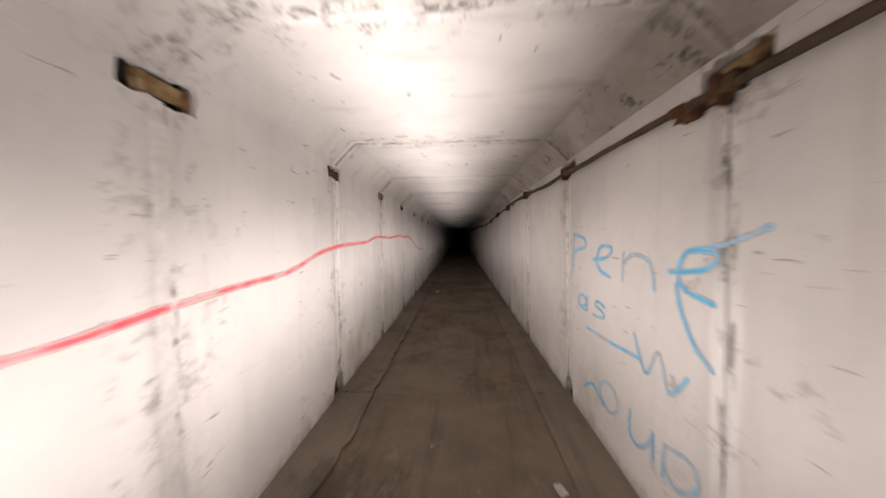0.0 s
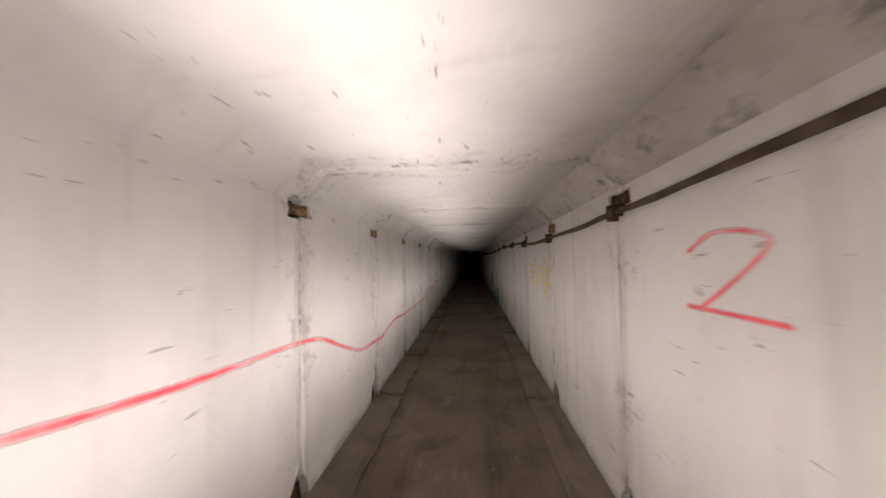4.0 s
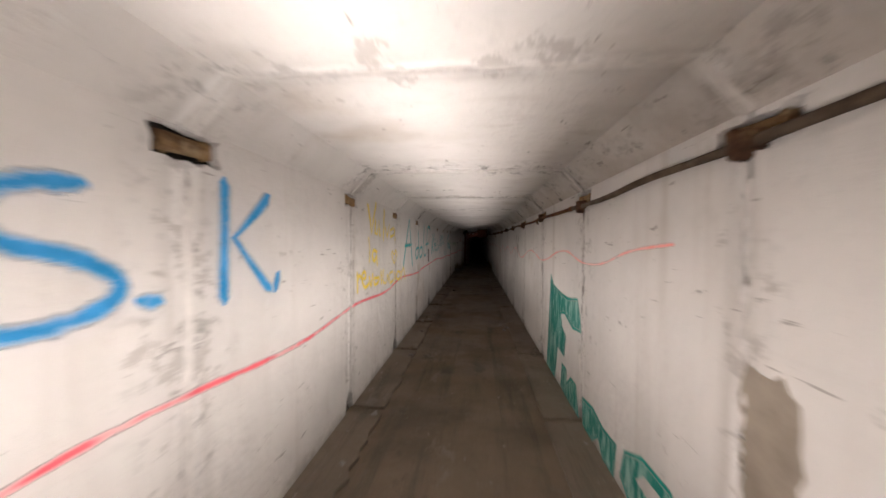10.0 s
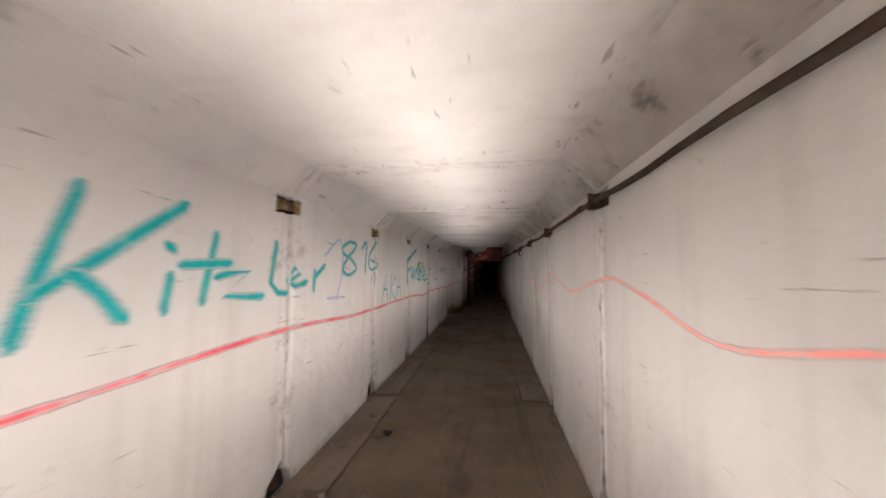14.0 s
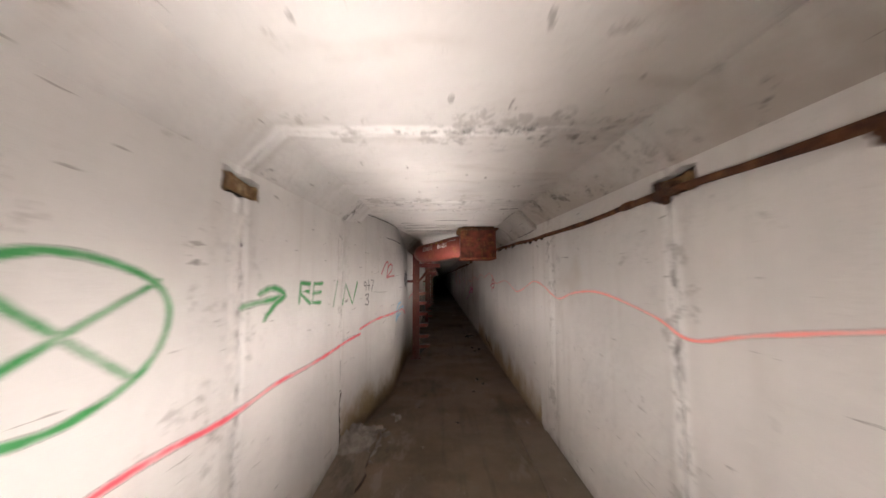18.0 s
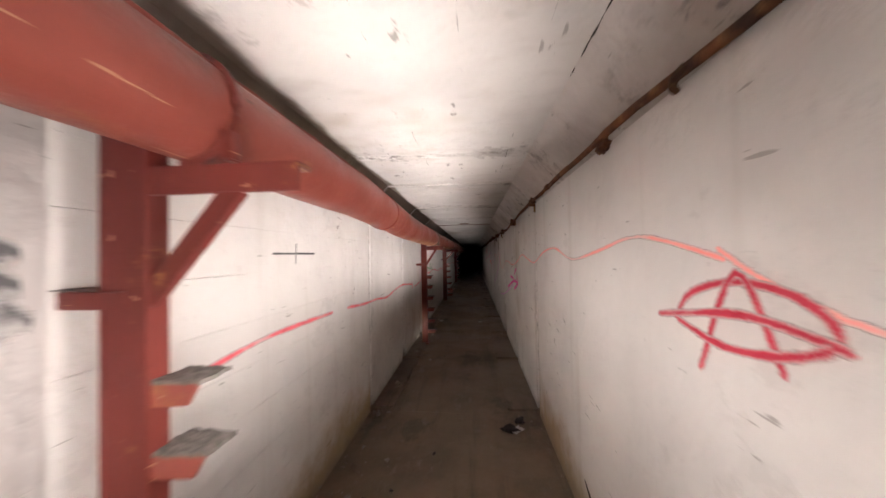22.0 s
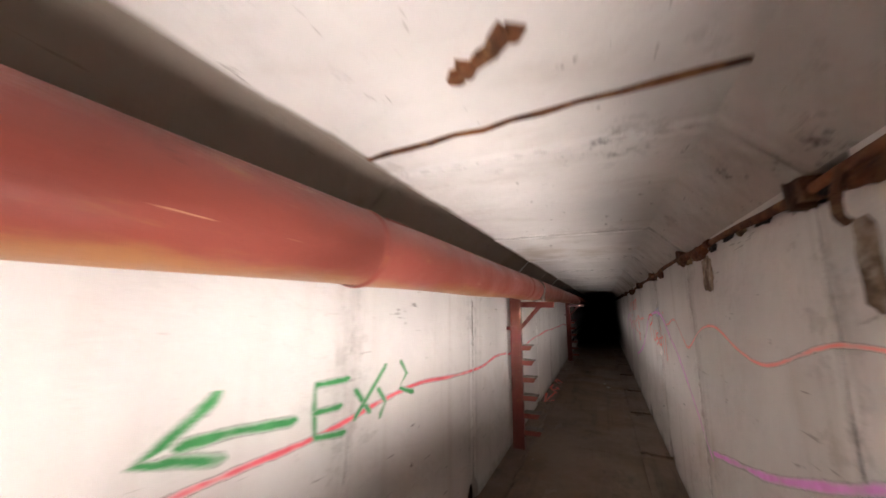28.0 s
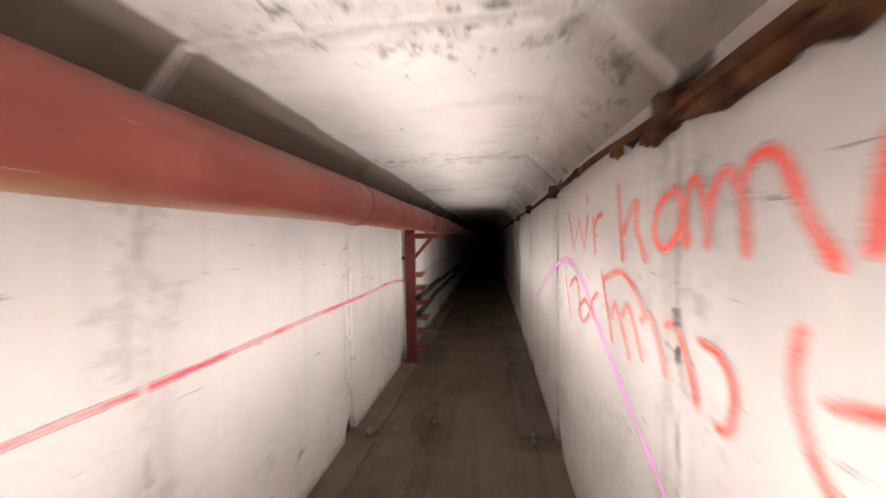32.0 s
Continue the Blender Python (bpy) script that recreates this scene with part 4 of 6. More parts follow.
# cast stretch
word("947", "black", "inner", 32.97, 33.2, 1.3, 0.1, 0.013, "small black marker numerals on the wall")
word("3", "black", "inner", 33.0, 33.1, 1.15, 0.11, 0.013, "small black marker squiggle on the wall")
doodle([[(33.42, 1.47), (33.47, 1.53), (33.55, 1.6), (33.62, 1.61), (33.62, 1.55), (33.58, 1.43)], [(33.63, 1.55), (33.71, 1.59), (33.79, 1.57), (33.75, 1.51), (33.58, 1.43), (33.7, 1.44), (33.89, 1.45)]], "crimson", "inner", 0.022, "red sprayed numerals on the board-marked wall")
doodle([[(34.08, 0.9), (34.14, 0.99), (34.3, 1.05), (34.48, 1.06), (34.62, 1.055)], [(34.12, 0.89), (34.36, 0.975), (34.6, 0.985), (34.93, 0.975)], [(34.06, 0.86), (34.3, 0.9), (34.6, 0.9)]], "sky", "inner", 0.04, "blue sprayed scribble over the red line")
doodle([[(35.93, 1.27), (35.86, 1.34), (35.71, 1.38), (35.56, 1.36), (35.50, 1.30), (35.60, 1.25), (35.76, 1.23), (35.92, 1.26)], [(35.83, 1.16), (35.71, 1.40), (35.60, 1.22)], [(36.01, 1.26), (35.70, 1.31), (35.49, 1.29)]], "crimson", "right", 0.022, "dark red sprayed letter inside a circle", piece="stroke")
word("+", "black", "inner", 36.5, 36.93, 1.385, 0.15, 0.012, "thin black marker cross")

# pipe stretch
doodle([[(40.56, 0.91), (39.97, 1.03), (39.63, 1.08), (39.45, 1.07), (39.34, 1.06)], [(39.34, 1.06), (39.71, 0.96)], [(39.34, 1.06), (39.41, 1.15)], [(40.16, 1.1), (39.89, 1.1), (39.78, 1.08)], [(39.68, 1.17), (39.51, 1.24)], [(39.63, 1.07), (39.4, 1.07)]], "magenta", "right", 0.042, "magenta sprayed arrow on the white wall", False, piece="stroke")
doodle([[(42.1, 0.62), (41.5, 0.68), (40.9, 0.78), (40.2, 0.93), (39.9, 1.0)]], "pink", "right", 0.024, "thin pink sprayed line on the white wall")
doodle([[(40.02, 1.38), (39.88, 1.25)], [(39.84, 1.41), (40.04, 1.23)]], "brown", "right", 0.011, "brown sprayed cross on the white wall", False)
doodle([[(42.14, 1.28), (42.04, 1.21), (41.97, 1.17), (42.05, 1.15), (42.17, 1.11)], [(42.07, 1.18), (42.22, 1.17), (42.42, 1.14)]], "green", "inner", 0.04, "green sprayed arrow pointing back", False, piece="stroke")
doodle([[(42.7, 1.23), (42.52, 1.24), (42.52, 1.14), (42.53, 1.05), (42.69, 1.02)], [(42.53, 1.14), (42.66, 1.13)], [(42.76, 1.17), (42.86, 1.06)], [(42.98, 1.24), (42.85, 1.13), (42.76, 1.06)], [(42.93, 1.14), (42.99, 1.07), (42.95, 1.02)], [(43.13, 1.24), (43.19, 1.17), (43.12, 1.11), (43.26, 1.06)]], "green", "inner", 0.03, "green sprayed letters below the red pipe", False, piece="letter")
PINK = "pink sprayed line looping over the white wall"
doodle([[(42.0, 1.42), (42.4, 1.25), (42.8, 1.08), (43.3, 0.9), (43.66, 0.81), (44.1, 0.7)], [(44.15, 0.66), (44.27, 0.74), (44.46, 0.88), (44.89, 1.15), (45.19, 1.27), (45.5, 1.42), (45.84, 1.48), (46.25, 1.46), (46.69, 1.39), (46.9, 1.29), (47.1, 1.185), (47.4, 1.05), (47.7, 0.94), (48.2, 0.81), (48.85, 0.7)]],
       "pink", "right", 0.034, PINK)
doodle([[(48.75, 0.62), (49.0, 0.81), (49.2, 0.92), (49.55, 1.12), (49.85, 1.31), (50.25, 1.37), (50.9, 1.19), (51.6, 0.9)]], "pink", "right", 0.034, PINK)
doodle([[(45.98, 1.5), (45.75, 1.53)], [(46.05, 1.48), (45.75, 1.5)], [(46.0, 1.45), (45.8, 1.44)]], "lilac", "right", 0.014, "faint blue sprayed dashes on the wall")
doodle([[(46.65, 1.42), (46.58, 1.29), (46.52, 1.19)], [(46.7, 1.38), (46.55, 1.44), (46.35, 1.44), (46.29, 1.41), (46.38, 1.35), (46.59, 1.31)], [(46.3, 1.27), (46.29, 1.17), (46.19, 1.16), (46.1, 1.2), (46.09, 1.28), (46.06, 1.18)], [(45.94, 1.26), (46.04, 1.24), (46.06, 1.21), (45.96, 1.19), (45.96, 1.16), (46.06, 1.13)], [(45.78, 1.22), (45.87, 1.21), (45.9, 1.17), (45.84, 1.14), (45.75, 1.16)], [(45.73, 1.34), (45.72, 1.25), (45.72, 1.15)], [(45.72, 1.2), (45.67, 1.24), (45.61, 1.23), (45.59, 1.15), (45.59, 1.07)]], "orange_red", "right", 0.022, "salmon-orange sprayed handwriting sloping down the wall", piece="letter")
doodle([[(45.47, 1.27), (45.46, 1.04)], [(45.48, 1.485), (45.465, 1.48)]], "orange_red", "right", 0.022, "salmon-orange sprayed exclamation mark", False)
HAND = "salmon-orange sprayed handwriting "
doodle([[(50.11, 1.65), (49.98, 1.45), (49.87, 1.6), (49.77, 1.46), (49.71, 1.61)], [(49.73, 1.71), (49.71, 1.68)], [(49.6, 1.45), (49.62, 1.6)], [(49.62, 1.54), (49.56, 1.6), (49.5, 1.61)]], "orange_red", "right", 0.024, HAND + "high on the wall, small first word", False, piece="letter")
doodle([[(49.32, 1.69), (49.3, 1.56), (49.28, 1.44)], [(49.27, 1.53), (49.21, 1.6), (49.16, 1.62), (49.17, 1.55), (49.11, 1.45)], [(48.94, 1.63), (49.02, 1.6), (49.05, 1.52), (48.99, 1.48), (48.92, 1.53), (48.91, 1.59), (48.94, 1.63)],
        [(48.89, 1.5), (48.89, 1.61), (48.85, 1.64), (48.82, 1.57), (48.81, 1.5)], [(48.81, 1.52), (48.79, 1.61), (48.75, 1.64), (48.71, 1.58), (48.7, 1.5)], [(48.7, 1.49), (48.71, 1.6), (48.68, 1.65), (48.63, 1.64), (48.58, 1.54), (48.54, 1.48)],
        [(48.49, 1.5), (48.47, 1.63), (48.41, 1.65), (48.36, 1.53)], [(48.35, 1.53), (48.33, 1.65), (48.27, 1.67), (48.22, 1.6), (48.18, 1.49)]], "orange_red", "right", 0.031, HAND + "high on the wall, longer second word", piece="letter")
doodle([[(50.2, 1.27), (50.07, 1.05)], [(50.09, 1.23), (49.93, 1.29), (49.85, 1.12)], [(49.77, 1.21), (49.89, 1.13), (49.8, 1.09), (49.68, 1.17), (49.77, 1.21)], [(49.57, 1.27), (49.66, 1.21), (49.63, 1.15)], [(49.51, 1.37), (49.39, 1.12)], [(49.49, 1.34), (49.31, 1.39), (49.19, 1.35), (49.12, 1.29)]],
       "orange_red", "right", 0.022, HAND + "in the lower line, crossed by pink", piece="letter")
doodle([[(49.39, 1.21), (49.35, 1.26), (49.23, 1.11)], [(49.28, 1.24), (49.23, 1.28), (49.13, 1.14)], [(49.13, 1.26), (49.07, 1.28), (48.99, 1.15)], [(48.98, 1.28), (48.94, 1.29), (48.88, 1.21), (48.85, 1.14)], [(48.83, 1.28), (48.77, 1.27), (48.73, 1.22), (48.74, 1.14), (48.77, 1.12)],
        [(48.59, 1.37), (48.6, 1.29), (48.57, 1.2), (48.53, 1.15), (48.48, 1.12), (48.4, 1.12), (48.34, 1.17)]], "orange_red", "right", 0.028, HAND + "ending the lower line in a hook", piece="letter")
doodle([[(48.54, 1.28), (48.3, 1.35), (48.25, 1.29), (48.15, 1.27), (48.19, 1.34)], [(48.18, 1.38), (48.13, 1.39), (48.03, 1.37), (47.96, 1.3), (48.03, 1.21), (48.09, 1.24), (48.13, 1.31), (48.17, 1.37)], [(47.96, 1.1), (48.03, 1.12), (48.15, 1.11), (48.14, 1.03), (47.99, 1.02), (48.05, 1.08), (48.13, 1.11)]],
       "orange_red", "right", 0.027, "salmon-orange sprayed loops at the end of the handwriting")

doodle([[(47.43, -0.57), (48.08, -0.5)], [(48.0, -0.63), (47.43, -0.57), (47.57, -0.46)]], "orange_red", "floor", 0.05, "red sprayed arrow on the floor edge", False)
doodle([[(48.72, -0.61), (48.44, -0.62), (48.22, -0.53), (48.1, -0.47)], [(48.44, -0.49), (48.24, -0.55)]], "orange_red", "floor", 0.045, "red sprayed letter on the floor edge", False)
doodle([[(48.56, -0.52), (48.4, -0.465)], [(49.3, -0.59), (49.1, -0.61), (48.85, -0.49)], [(49.2, -0.56), (49.0, -0.47)]], "orange_red", "floor", 0.045, "red sprayed letters along the floor edge", False)

# ---- anchor plates in the pockets, one at each joint ----
b = block(-0.018, 0.0, -0.1, 0.1, -0.03, 0.03, 0.005)
block(-0.03, 0.012, -0.105, -0.075, -0.036, 0.034, 0.006, b)
block(-0.03, 0.01, 0.075, 0.105, -0.034, 0.036, 0.006, b)
for v in b.verts:
    v.co += Vector((rnd.uniform(-.003, .003), rnd.uniform(-.004, .004), rnd.uniform(-.004, .004)))
plate_mesh = mesh_from("anchor_plate", b, M_PLATE)
b = block(-0.014, 0.004, -0.1, 0.1, -0.02, 0.022, 0.004)
block(-0.03, 0.01, -0.11, -0.082, -0.04, 0.04, 0.006, b)
block(-0.025, 0.012, 0.06, 0.095, -0.045, 0.03, 0.006, b)
plate_mesh_b = mesh_from("anchor_plate", b, M_RUST)
for i, y in enumerate(JOINTS):
    for side in ("left", "right"):
        if side == "left" and y > STEP_Y:
            x, sx = -0.665, 0
        else:
            x, sx = (-0.912, 0) if side == "left" else (0.912, 180)
        ob = new("anchor_plate", plate_mesh if rnd.random() < 0.85 else plate_mesh_b)
        ob.matrix_world = pose(x, y + rnd.uniform(-.02, .02), pocket_z(y), rnd.uniform(-7, 7), 0, sx + rnd.uniform(-3, 3))
        tagged(ob, "rusty ochre steel anchor plate set in a wall pocket", "anchor plate", "anchor plates along the joints")

# rusted plates showing in the broken pockets at the floor
for y in JOINTS:
    for side in (-1, 1):
        if rnd.random() < 0.6:
            x = (-0.672 if y > STEP_Y else -0.922) if side < 0 else 0.922
            ob = new("foot_plate", plate_mesh_b)
            ob.matrix_world = pose(x, y - 0.05 + rnd.uniform(-0.02, 0.02), 0.13, 90 + rnd.uniform(-14, 14), 0, 0 if side < 0 else 180) @ Matrix.Diagonal((1, 0.7, 0.8, 1))
            tagged(ob, "dark rusty steel plate in a broken pocket at the floor", "anchor plate", "plates in the floor pockets")

# ---- conduit along the right wall ----
RAIL = [(-6, 1.66), (0, 1.69), (4, 1.75), (7, 1.67), (8.7, 1.6), (10.2, 1.59), (11.3, 1.64), (14, 1.68), (18.5, 1.65), (28, 1.71), (30, 1.755), (32.3, 1.79), (33.3, 1.81), (34.4, 1.86), (36.5, 1.92), (38, 1.92), (40.5, 1.83), (45, 1.87), (47.0, 1.85), (48.2, 1.825), (80, 1.84)]


def rail_z(y):
    return lerp_table(RAIL, y) + 0.006 * math.sin(y * 2.3) + 0.004 * math.sin(y * 5.1)


conduit = thing("conduit", (0.87, Y_START, 1.66), "long brown rusty steel conduit clamped high along the wall", "conduit")
y = Y_START
while y < Y_END - 0.5:
    e = min(y + 3.1, Y_END - 0.1)
    pts = [(0.868 + 0.005 * math.sin(k * 1.7 + y), y + (e - y) * k / 14, rail_z(y + (e - y) * k / 14)) for k in range(15)]
    rust = y > 13.5
    ob = part("bar", tube(pts, [0.016 + rnd.uniform(-.002, .002) for _ in pts], 8, None, 0.7), M_CONDUIT_RUST if rust and rnd.random() < (0.55 if y < 27 else 1.0) else M_CONDUIT, conduit, smooth=True)
    ob.matrix_parent_inverse = Matrix.Translation(-conduit.location)
    c = part("coupling", tube([(0.868, e - 0.035, rail_z(e - 0.035)), (0.868, e + 0.035, rail_z(e))], 0.021, 8, None, 0.85), M_CONDUIT_RUST, conduit)
    c.matrix_parent_inverse = Matrix.Translation(-conduit.location)
    y = e
for y in JOINTS:
    z = rail_z(y)
    b = block(0.846, 0.9, y - 0.018, y + 0.022, z - 0.04, z + 0.045, 0.005)
    block(0.85, 0.9, y - 0.07, y - 0.02, z - 0.02, z + 0.035, 0.006, b)
    for v in b.verts:
        v.co += Vector((rnd.uniform(-.004, .004), rnd.uniform(-.008, .008), rnd.uniform(-.008, .008)))
    ob = part("clamp", b, M_RUST, conduit, "flaking rusty clamp")
    ob.matrix_parent_inverse = Matrix.Translation(-conduit.location)
for y, drop, way in ((15.45, 0.13, -0.17), (29.35, 0.13, -0.1), (3.9, 0.05, 0.05), (20.2, 0.06, 0.01), (41.05, 0.1, 0.06), (42.5, 0.12, 0.03), (21.5, 0.06, -0.03), (10.9, 0.04, 0.03), (44.15, 0.06, 0.0), (35.8, 0.04, 0.05)):
    z = rail_z(y)
    ob = part("hook", tube(curve_through([(0.86, y, z), (0.845, y + way * 0.3, z - drop * 0.5), (0.85, y + way * 0.75, z - drop * 0.85), (0.865, y + way, z - drop)], 4), 0.011, 7), M_RUST, conduit, "bent rusty hook")
    ob.matrix_parent_inverse = Matrix.Translation(-conduit.location)

# rotten plaster and rust burst out where the conduit has corroded
for y, size in ((42.45, 0.16), (43.86, 0.2), (45.3, 0.12), (47.1, 0.1), (48.5, 0.12), (48.72, 0.2), (49.0, 0.12), (36.4, 0.08), (0.15, 0.1), (30.2, 0.07)):
    b = bmesh.new()
    bmesh.ops.create_icosphere(b, subdivisions=3, radius=1.0)
    for v in b.verts:
        k = 0.75 + 0.5 * noise.noise(v.co * 2.3 + Vector((y, 0, 0)))
        v.co = Vector((0.885 + v.co.x * 0.028 * k, y + v.co.y * size * k, rail_z(y) - 0.02 + v.co.z * 0.046 * k))
    ob = part("rust_scab", b, M_CONDUIT_RUST, conduit, "crusty dark rust scab", True)
    ob.matrix_parent_inverse = Matrix.Translation(-conduit.location)

# flaking black crust along the rotten stretches
for start, end, least, most in ((32.7, 35.2, 0.025, 0.09), (42.2, 44.3, 0.04, 0.12), (48.3, 49.3, 0.03, 0.08)):
    y = start
    while y < end:
        size = rnd.uniform(least, most)
        b = bmesh.new()
        bmesh.ops.create_icosphere(b, subdivisions=2, radius=1.0)
        drop = rnd.choice((0.012, 0.012, 0.03))
        for v in b.verts:
            k = 0.7 + 0.7 * noise.noise(v.co * 2.4 + Vector((y * 3, 0, 0)))
            v.co = Vector((0.886 + v.co.x * 0.018 * k, y + v.co.y * size * k, rail_z(y) + rnd.uniform(-0.003, 0.003) - drop * 0.5 + v.co.z * (0.018 + drop * 0.6) * k))
        ob = part("rust_flake", b, rnd.choice((M_HOLE, M_HOLE, M_CONDUIT_RUST, M_PLATE)), conduit)
        ob.matrix_parent_inverse = Matrix.Translation(-conduit.location)
        y += rnd.uniform(0.08, 0.24)

# ---- red duct: box at the ceiling, bend and long pipe ----
PX, PZ, PR = -0.34, 1.712, 0.122
POSTS = [35.66, 40.45, 45.44, 52.1]
pipe = thing("duct_pipe", (PX, 34.9, PZ), "long red-oxide painted steel duct pipe carried on posts", "pipe")


def put_part(name, bm, material, root, label="", smooth=False):
    ob = part(name, bm, material, root, label, smooth)
    ob.matrix_parent_inverse = Matrix.Translation(-root.location)
    return ob


def pipe_z(y):
    return PZ + lerp_table([(35.0, 0.095), (36.8, 0.085), (38.2, 0.025), (39.2, 0.005), (43.0, 0.01), (47.0, 0.02), (90.0, 0.02)], y)


cuts = [34.95, 37.42, 39.9, 42.35, 44.85, 47.35, 49.9, 52.4, 55.0, 60.0, 66.0, 71.0]
for a, c in zip(cuts, cuts[1:]):
    pts = [(PX + 0.004 * math.sin(k + a), a + (c - a) * k / 8, pipe_z(a + (c - a) * k / 8) + 0.004 * math.cos(1.3 * k + a)) for k in range(9)]
    put_part("pipe_length", tube(pts, PR, 40, None, 1.0, False), M_RED, pipe, "", True)
    ring = [(PX, c + e, pipe_z(c)) for e in (-0.02, -0.008, 0.004, 0.012)]
    put_part("weld_seam", tube(ring, [PR + 0.001, PR + 0.0065, PR + 0.006, PR + 0.001], 40, None, 1.0, False), M_REDWORN, pipe, "rough raised weld seam", True)
for y0, y1, turn, tall in ((35.1, 37.4, 48, 0.006), (39.25, 40.36, 66, 0.008), (42.4, 44.8, 57, 0.004)):   # lapped edges of the sheet
    b = bmesh.new()
    rows = []
    for k in range(25):
        y = y0 + (y1 - y0) * k / 24
        a, r = math.radians(turn + 1.5 * math.sin(k * 0.7)), PR + tall * (1 + 0.4 * math.sin(k * 1.9))
        rows.append([b.verts.new((PX + rr * math.cos(aa), y, pipe_z(y) + rr * math.sin(aa))) for aa, rr in ((a - 0.05, PR - 0.002), (a, r), (a + 0.02, PR - 0.004))])
    for p, q in zip(rows, rows[1:]):
        for i in (0, 1):
            b.faces.new((p[i], q[i], q[i + 1], p[i + 1]))
    bmesh.ops.recalc_face_normals(b, faces=b.faces[:])
    put_part("lap_seam", b, M_REDWORN, pipe, "rusty lapped edge of the pipe sheet")
bend = curve_through([(0.24, 34.22, 1.85), (0.08, 34.27, 1.83), (-0.12, 34.37, 1.79), (-0.285, 34.53, 1.775), (-0.335, 34.75, 1.787), (PX, 34.97, pipe_z(34.97))], 4)
BEND_R = [0.152 - 0.002 * k if k < 14 else 0.124 for k in range(len(bend))]
bend_ob = put_part("bend", tube(bend, BEND_R, 36, None, 1.0, False), M_REDWORN, pipe, "scratched red pipe bend", True)
for k in (5, 9, 13):   # the bend is welded up from short cuts of pipe
    i = Vector(bend[k + 1]) - Vector(bend[k])
    put_part("weld_seam", tube([Vector(bend[k]) + i * e for e in (-0.1, 0.0, 0.1)], [BEND_R[k] + e for e in (0.0, 0.005, 0.0)], 36, None, 1.0, False), M_REDWORN, bend_ob, "rough raised weld seam", True).matrix_parent_inverse = Matrix.Translation(-pipe.location)
for y in POSTS:
    b = bmesh.new()
    ring = [(PX + (PR + 0.006) * math.cos(a), y, pipe_z(y) + (PR + 0.006) * math.sin(a)) for a in [math.radians(-95 + 12 * k) for k in range(23)]]
    tube(ring, 0.012, 6, b, 0.5)
    block(PX + 0.1, PX + 0.128, y - 0.02, y + 0.02, pipe_z(y) - 0.13, pipe_z(y) - 0.06, 0.004, b)
    put_part("strap", b, M_POST if y < 36 else M_STRAP, pipe, "painted steel strap with a lug" if y < 36 else "pale steel strap with a lug")
# marker scrawl on the bend: unreadable rows and initials
mk = bmesh.new()
uvl = mk.loops.layers.uv.new("UVMap")


def on_bend(s, a):
    i = min(int(s * (len(bend) - 1)), len(bend) - 2)
    f = s * (len(bend) - 1) - i
    p = Vector(bend[i]).lerp(Vector(bend[i + 1]), f)
    d = (Vector(bend[i + 1]) - Vector(bend[i])).normalized()
    side = d.cross(Vector((0, 0, 1))).normalized()
    up = side.cross(d)
    return p + (-side * math.cos(a) + up * math.sin(a)) * (BEND_R[i] + (BEND_R[i + 1] - BEND_R[i]) * f + 0.0035)


def bend_stroke(points, width):
    vs = []
    for i, (s, a) in enumerate(points):
        n0, n1 = points[max(i - 1, 0)], points[min(i + 1, len(points) - 1)]
        du, dv = (n1[0] - n0[0]) * 0.8, (n1[1] - n0[1]) * 0.18
        ln = math.hypot(du, dv) or 1
        vs.append((mk.verts.new(on_bend(s - dv / ln * width / 0.8, a + du / ln * width / 0.18)), mk.verts.new(on_bend(s + dv / ln * width / 0.8, a - du / ln * width / 0.18))))
    for p, q in zip(vs, vs[1:]):
        f = mk.faces.new((p[0], p[1], q[1], q[0]))
        for loop, u in zip(f.loops, (0.2, 0.8, 0.8, 0.2)):
            loop[uvl].uv = (u, 0.5)


for row in range(5):
    bend_stroke([(0.5 - 0.011 * k, 0.52 - row * 0.1 + (0.035 if k % 2 else -0.035)) for k in range(12)], 0.003)
for s0, dz in ((0.31, 0.42), (0.25, 0.46)):
    bend_stroke([(s0, 0.3 - dz * 0.5), (s0 - 0.01, 0.3 + dz * 0.5), (s0 - 0.05, 0.3 + dz * 0.3), (s0 - 0.01, 0.3), (s0 - 0.055, 0.3 - dz * 0.3), (s0, 0.3 - dz * 0.5)], 0.006)
bend_stroke([(0.45 - 0.02 * k, 0.95 + (0.1 if k % 2 else -0.08)) for k in range(10)], 0.003)
bend_stroke([(0.17 - 0.011 * k, 0.62 + (0.05 if k % 2 else -0.05)) for k in range(9)], 0.003)
put_part("scrawl", mk, INK["white"], bend_ob, "small unreadable white marker writing")
for k, shape in enumerate(("00 09 34 69 60", "00 09", "09 00|69 04 60", "00 39 60|14 54")):
    mk = bmesh.new()
    uvl = mk.loops.layers.uv.new("UVMap")
    for stroke in shape.split("|"):
        bend_stroke([(0.44 - 0.05 * k - int(p[0]) * 0.006, 0.66 + int(p[1]) * 0.024 - 0.01 * k) for p in stroke.split()], 0.0045)
    put_part("letter", mk, INK["yellow"], bend_ob, "yellow marker letter on the bend")

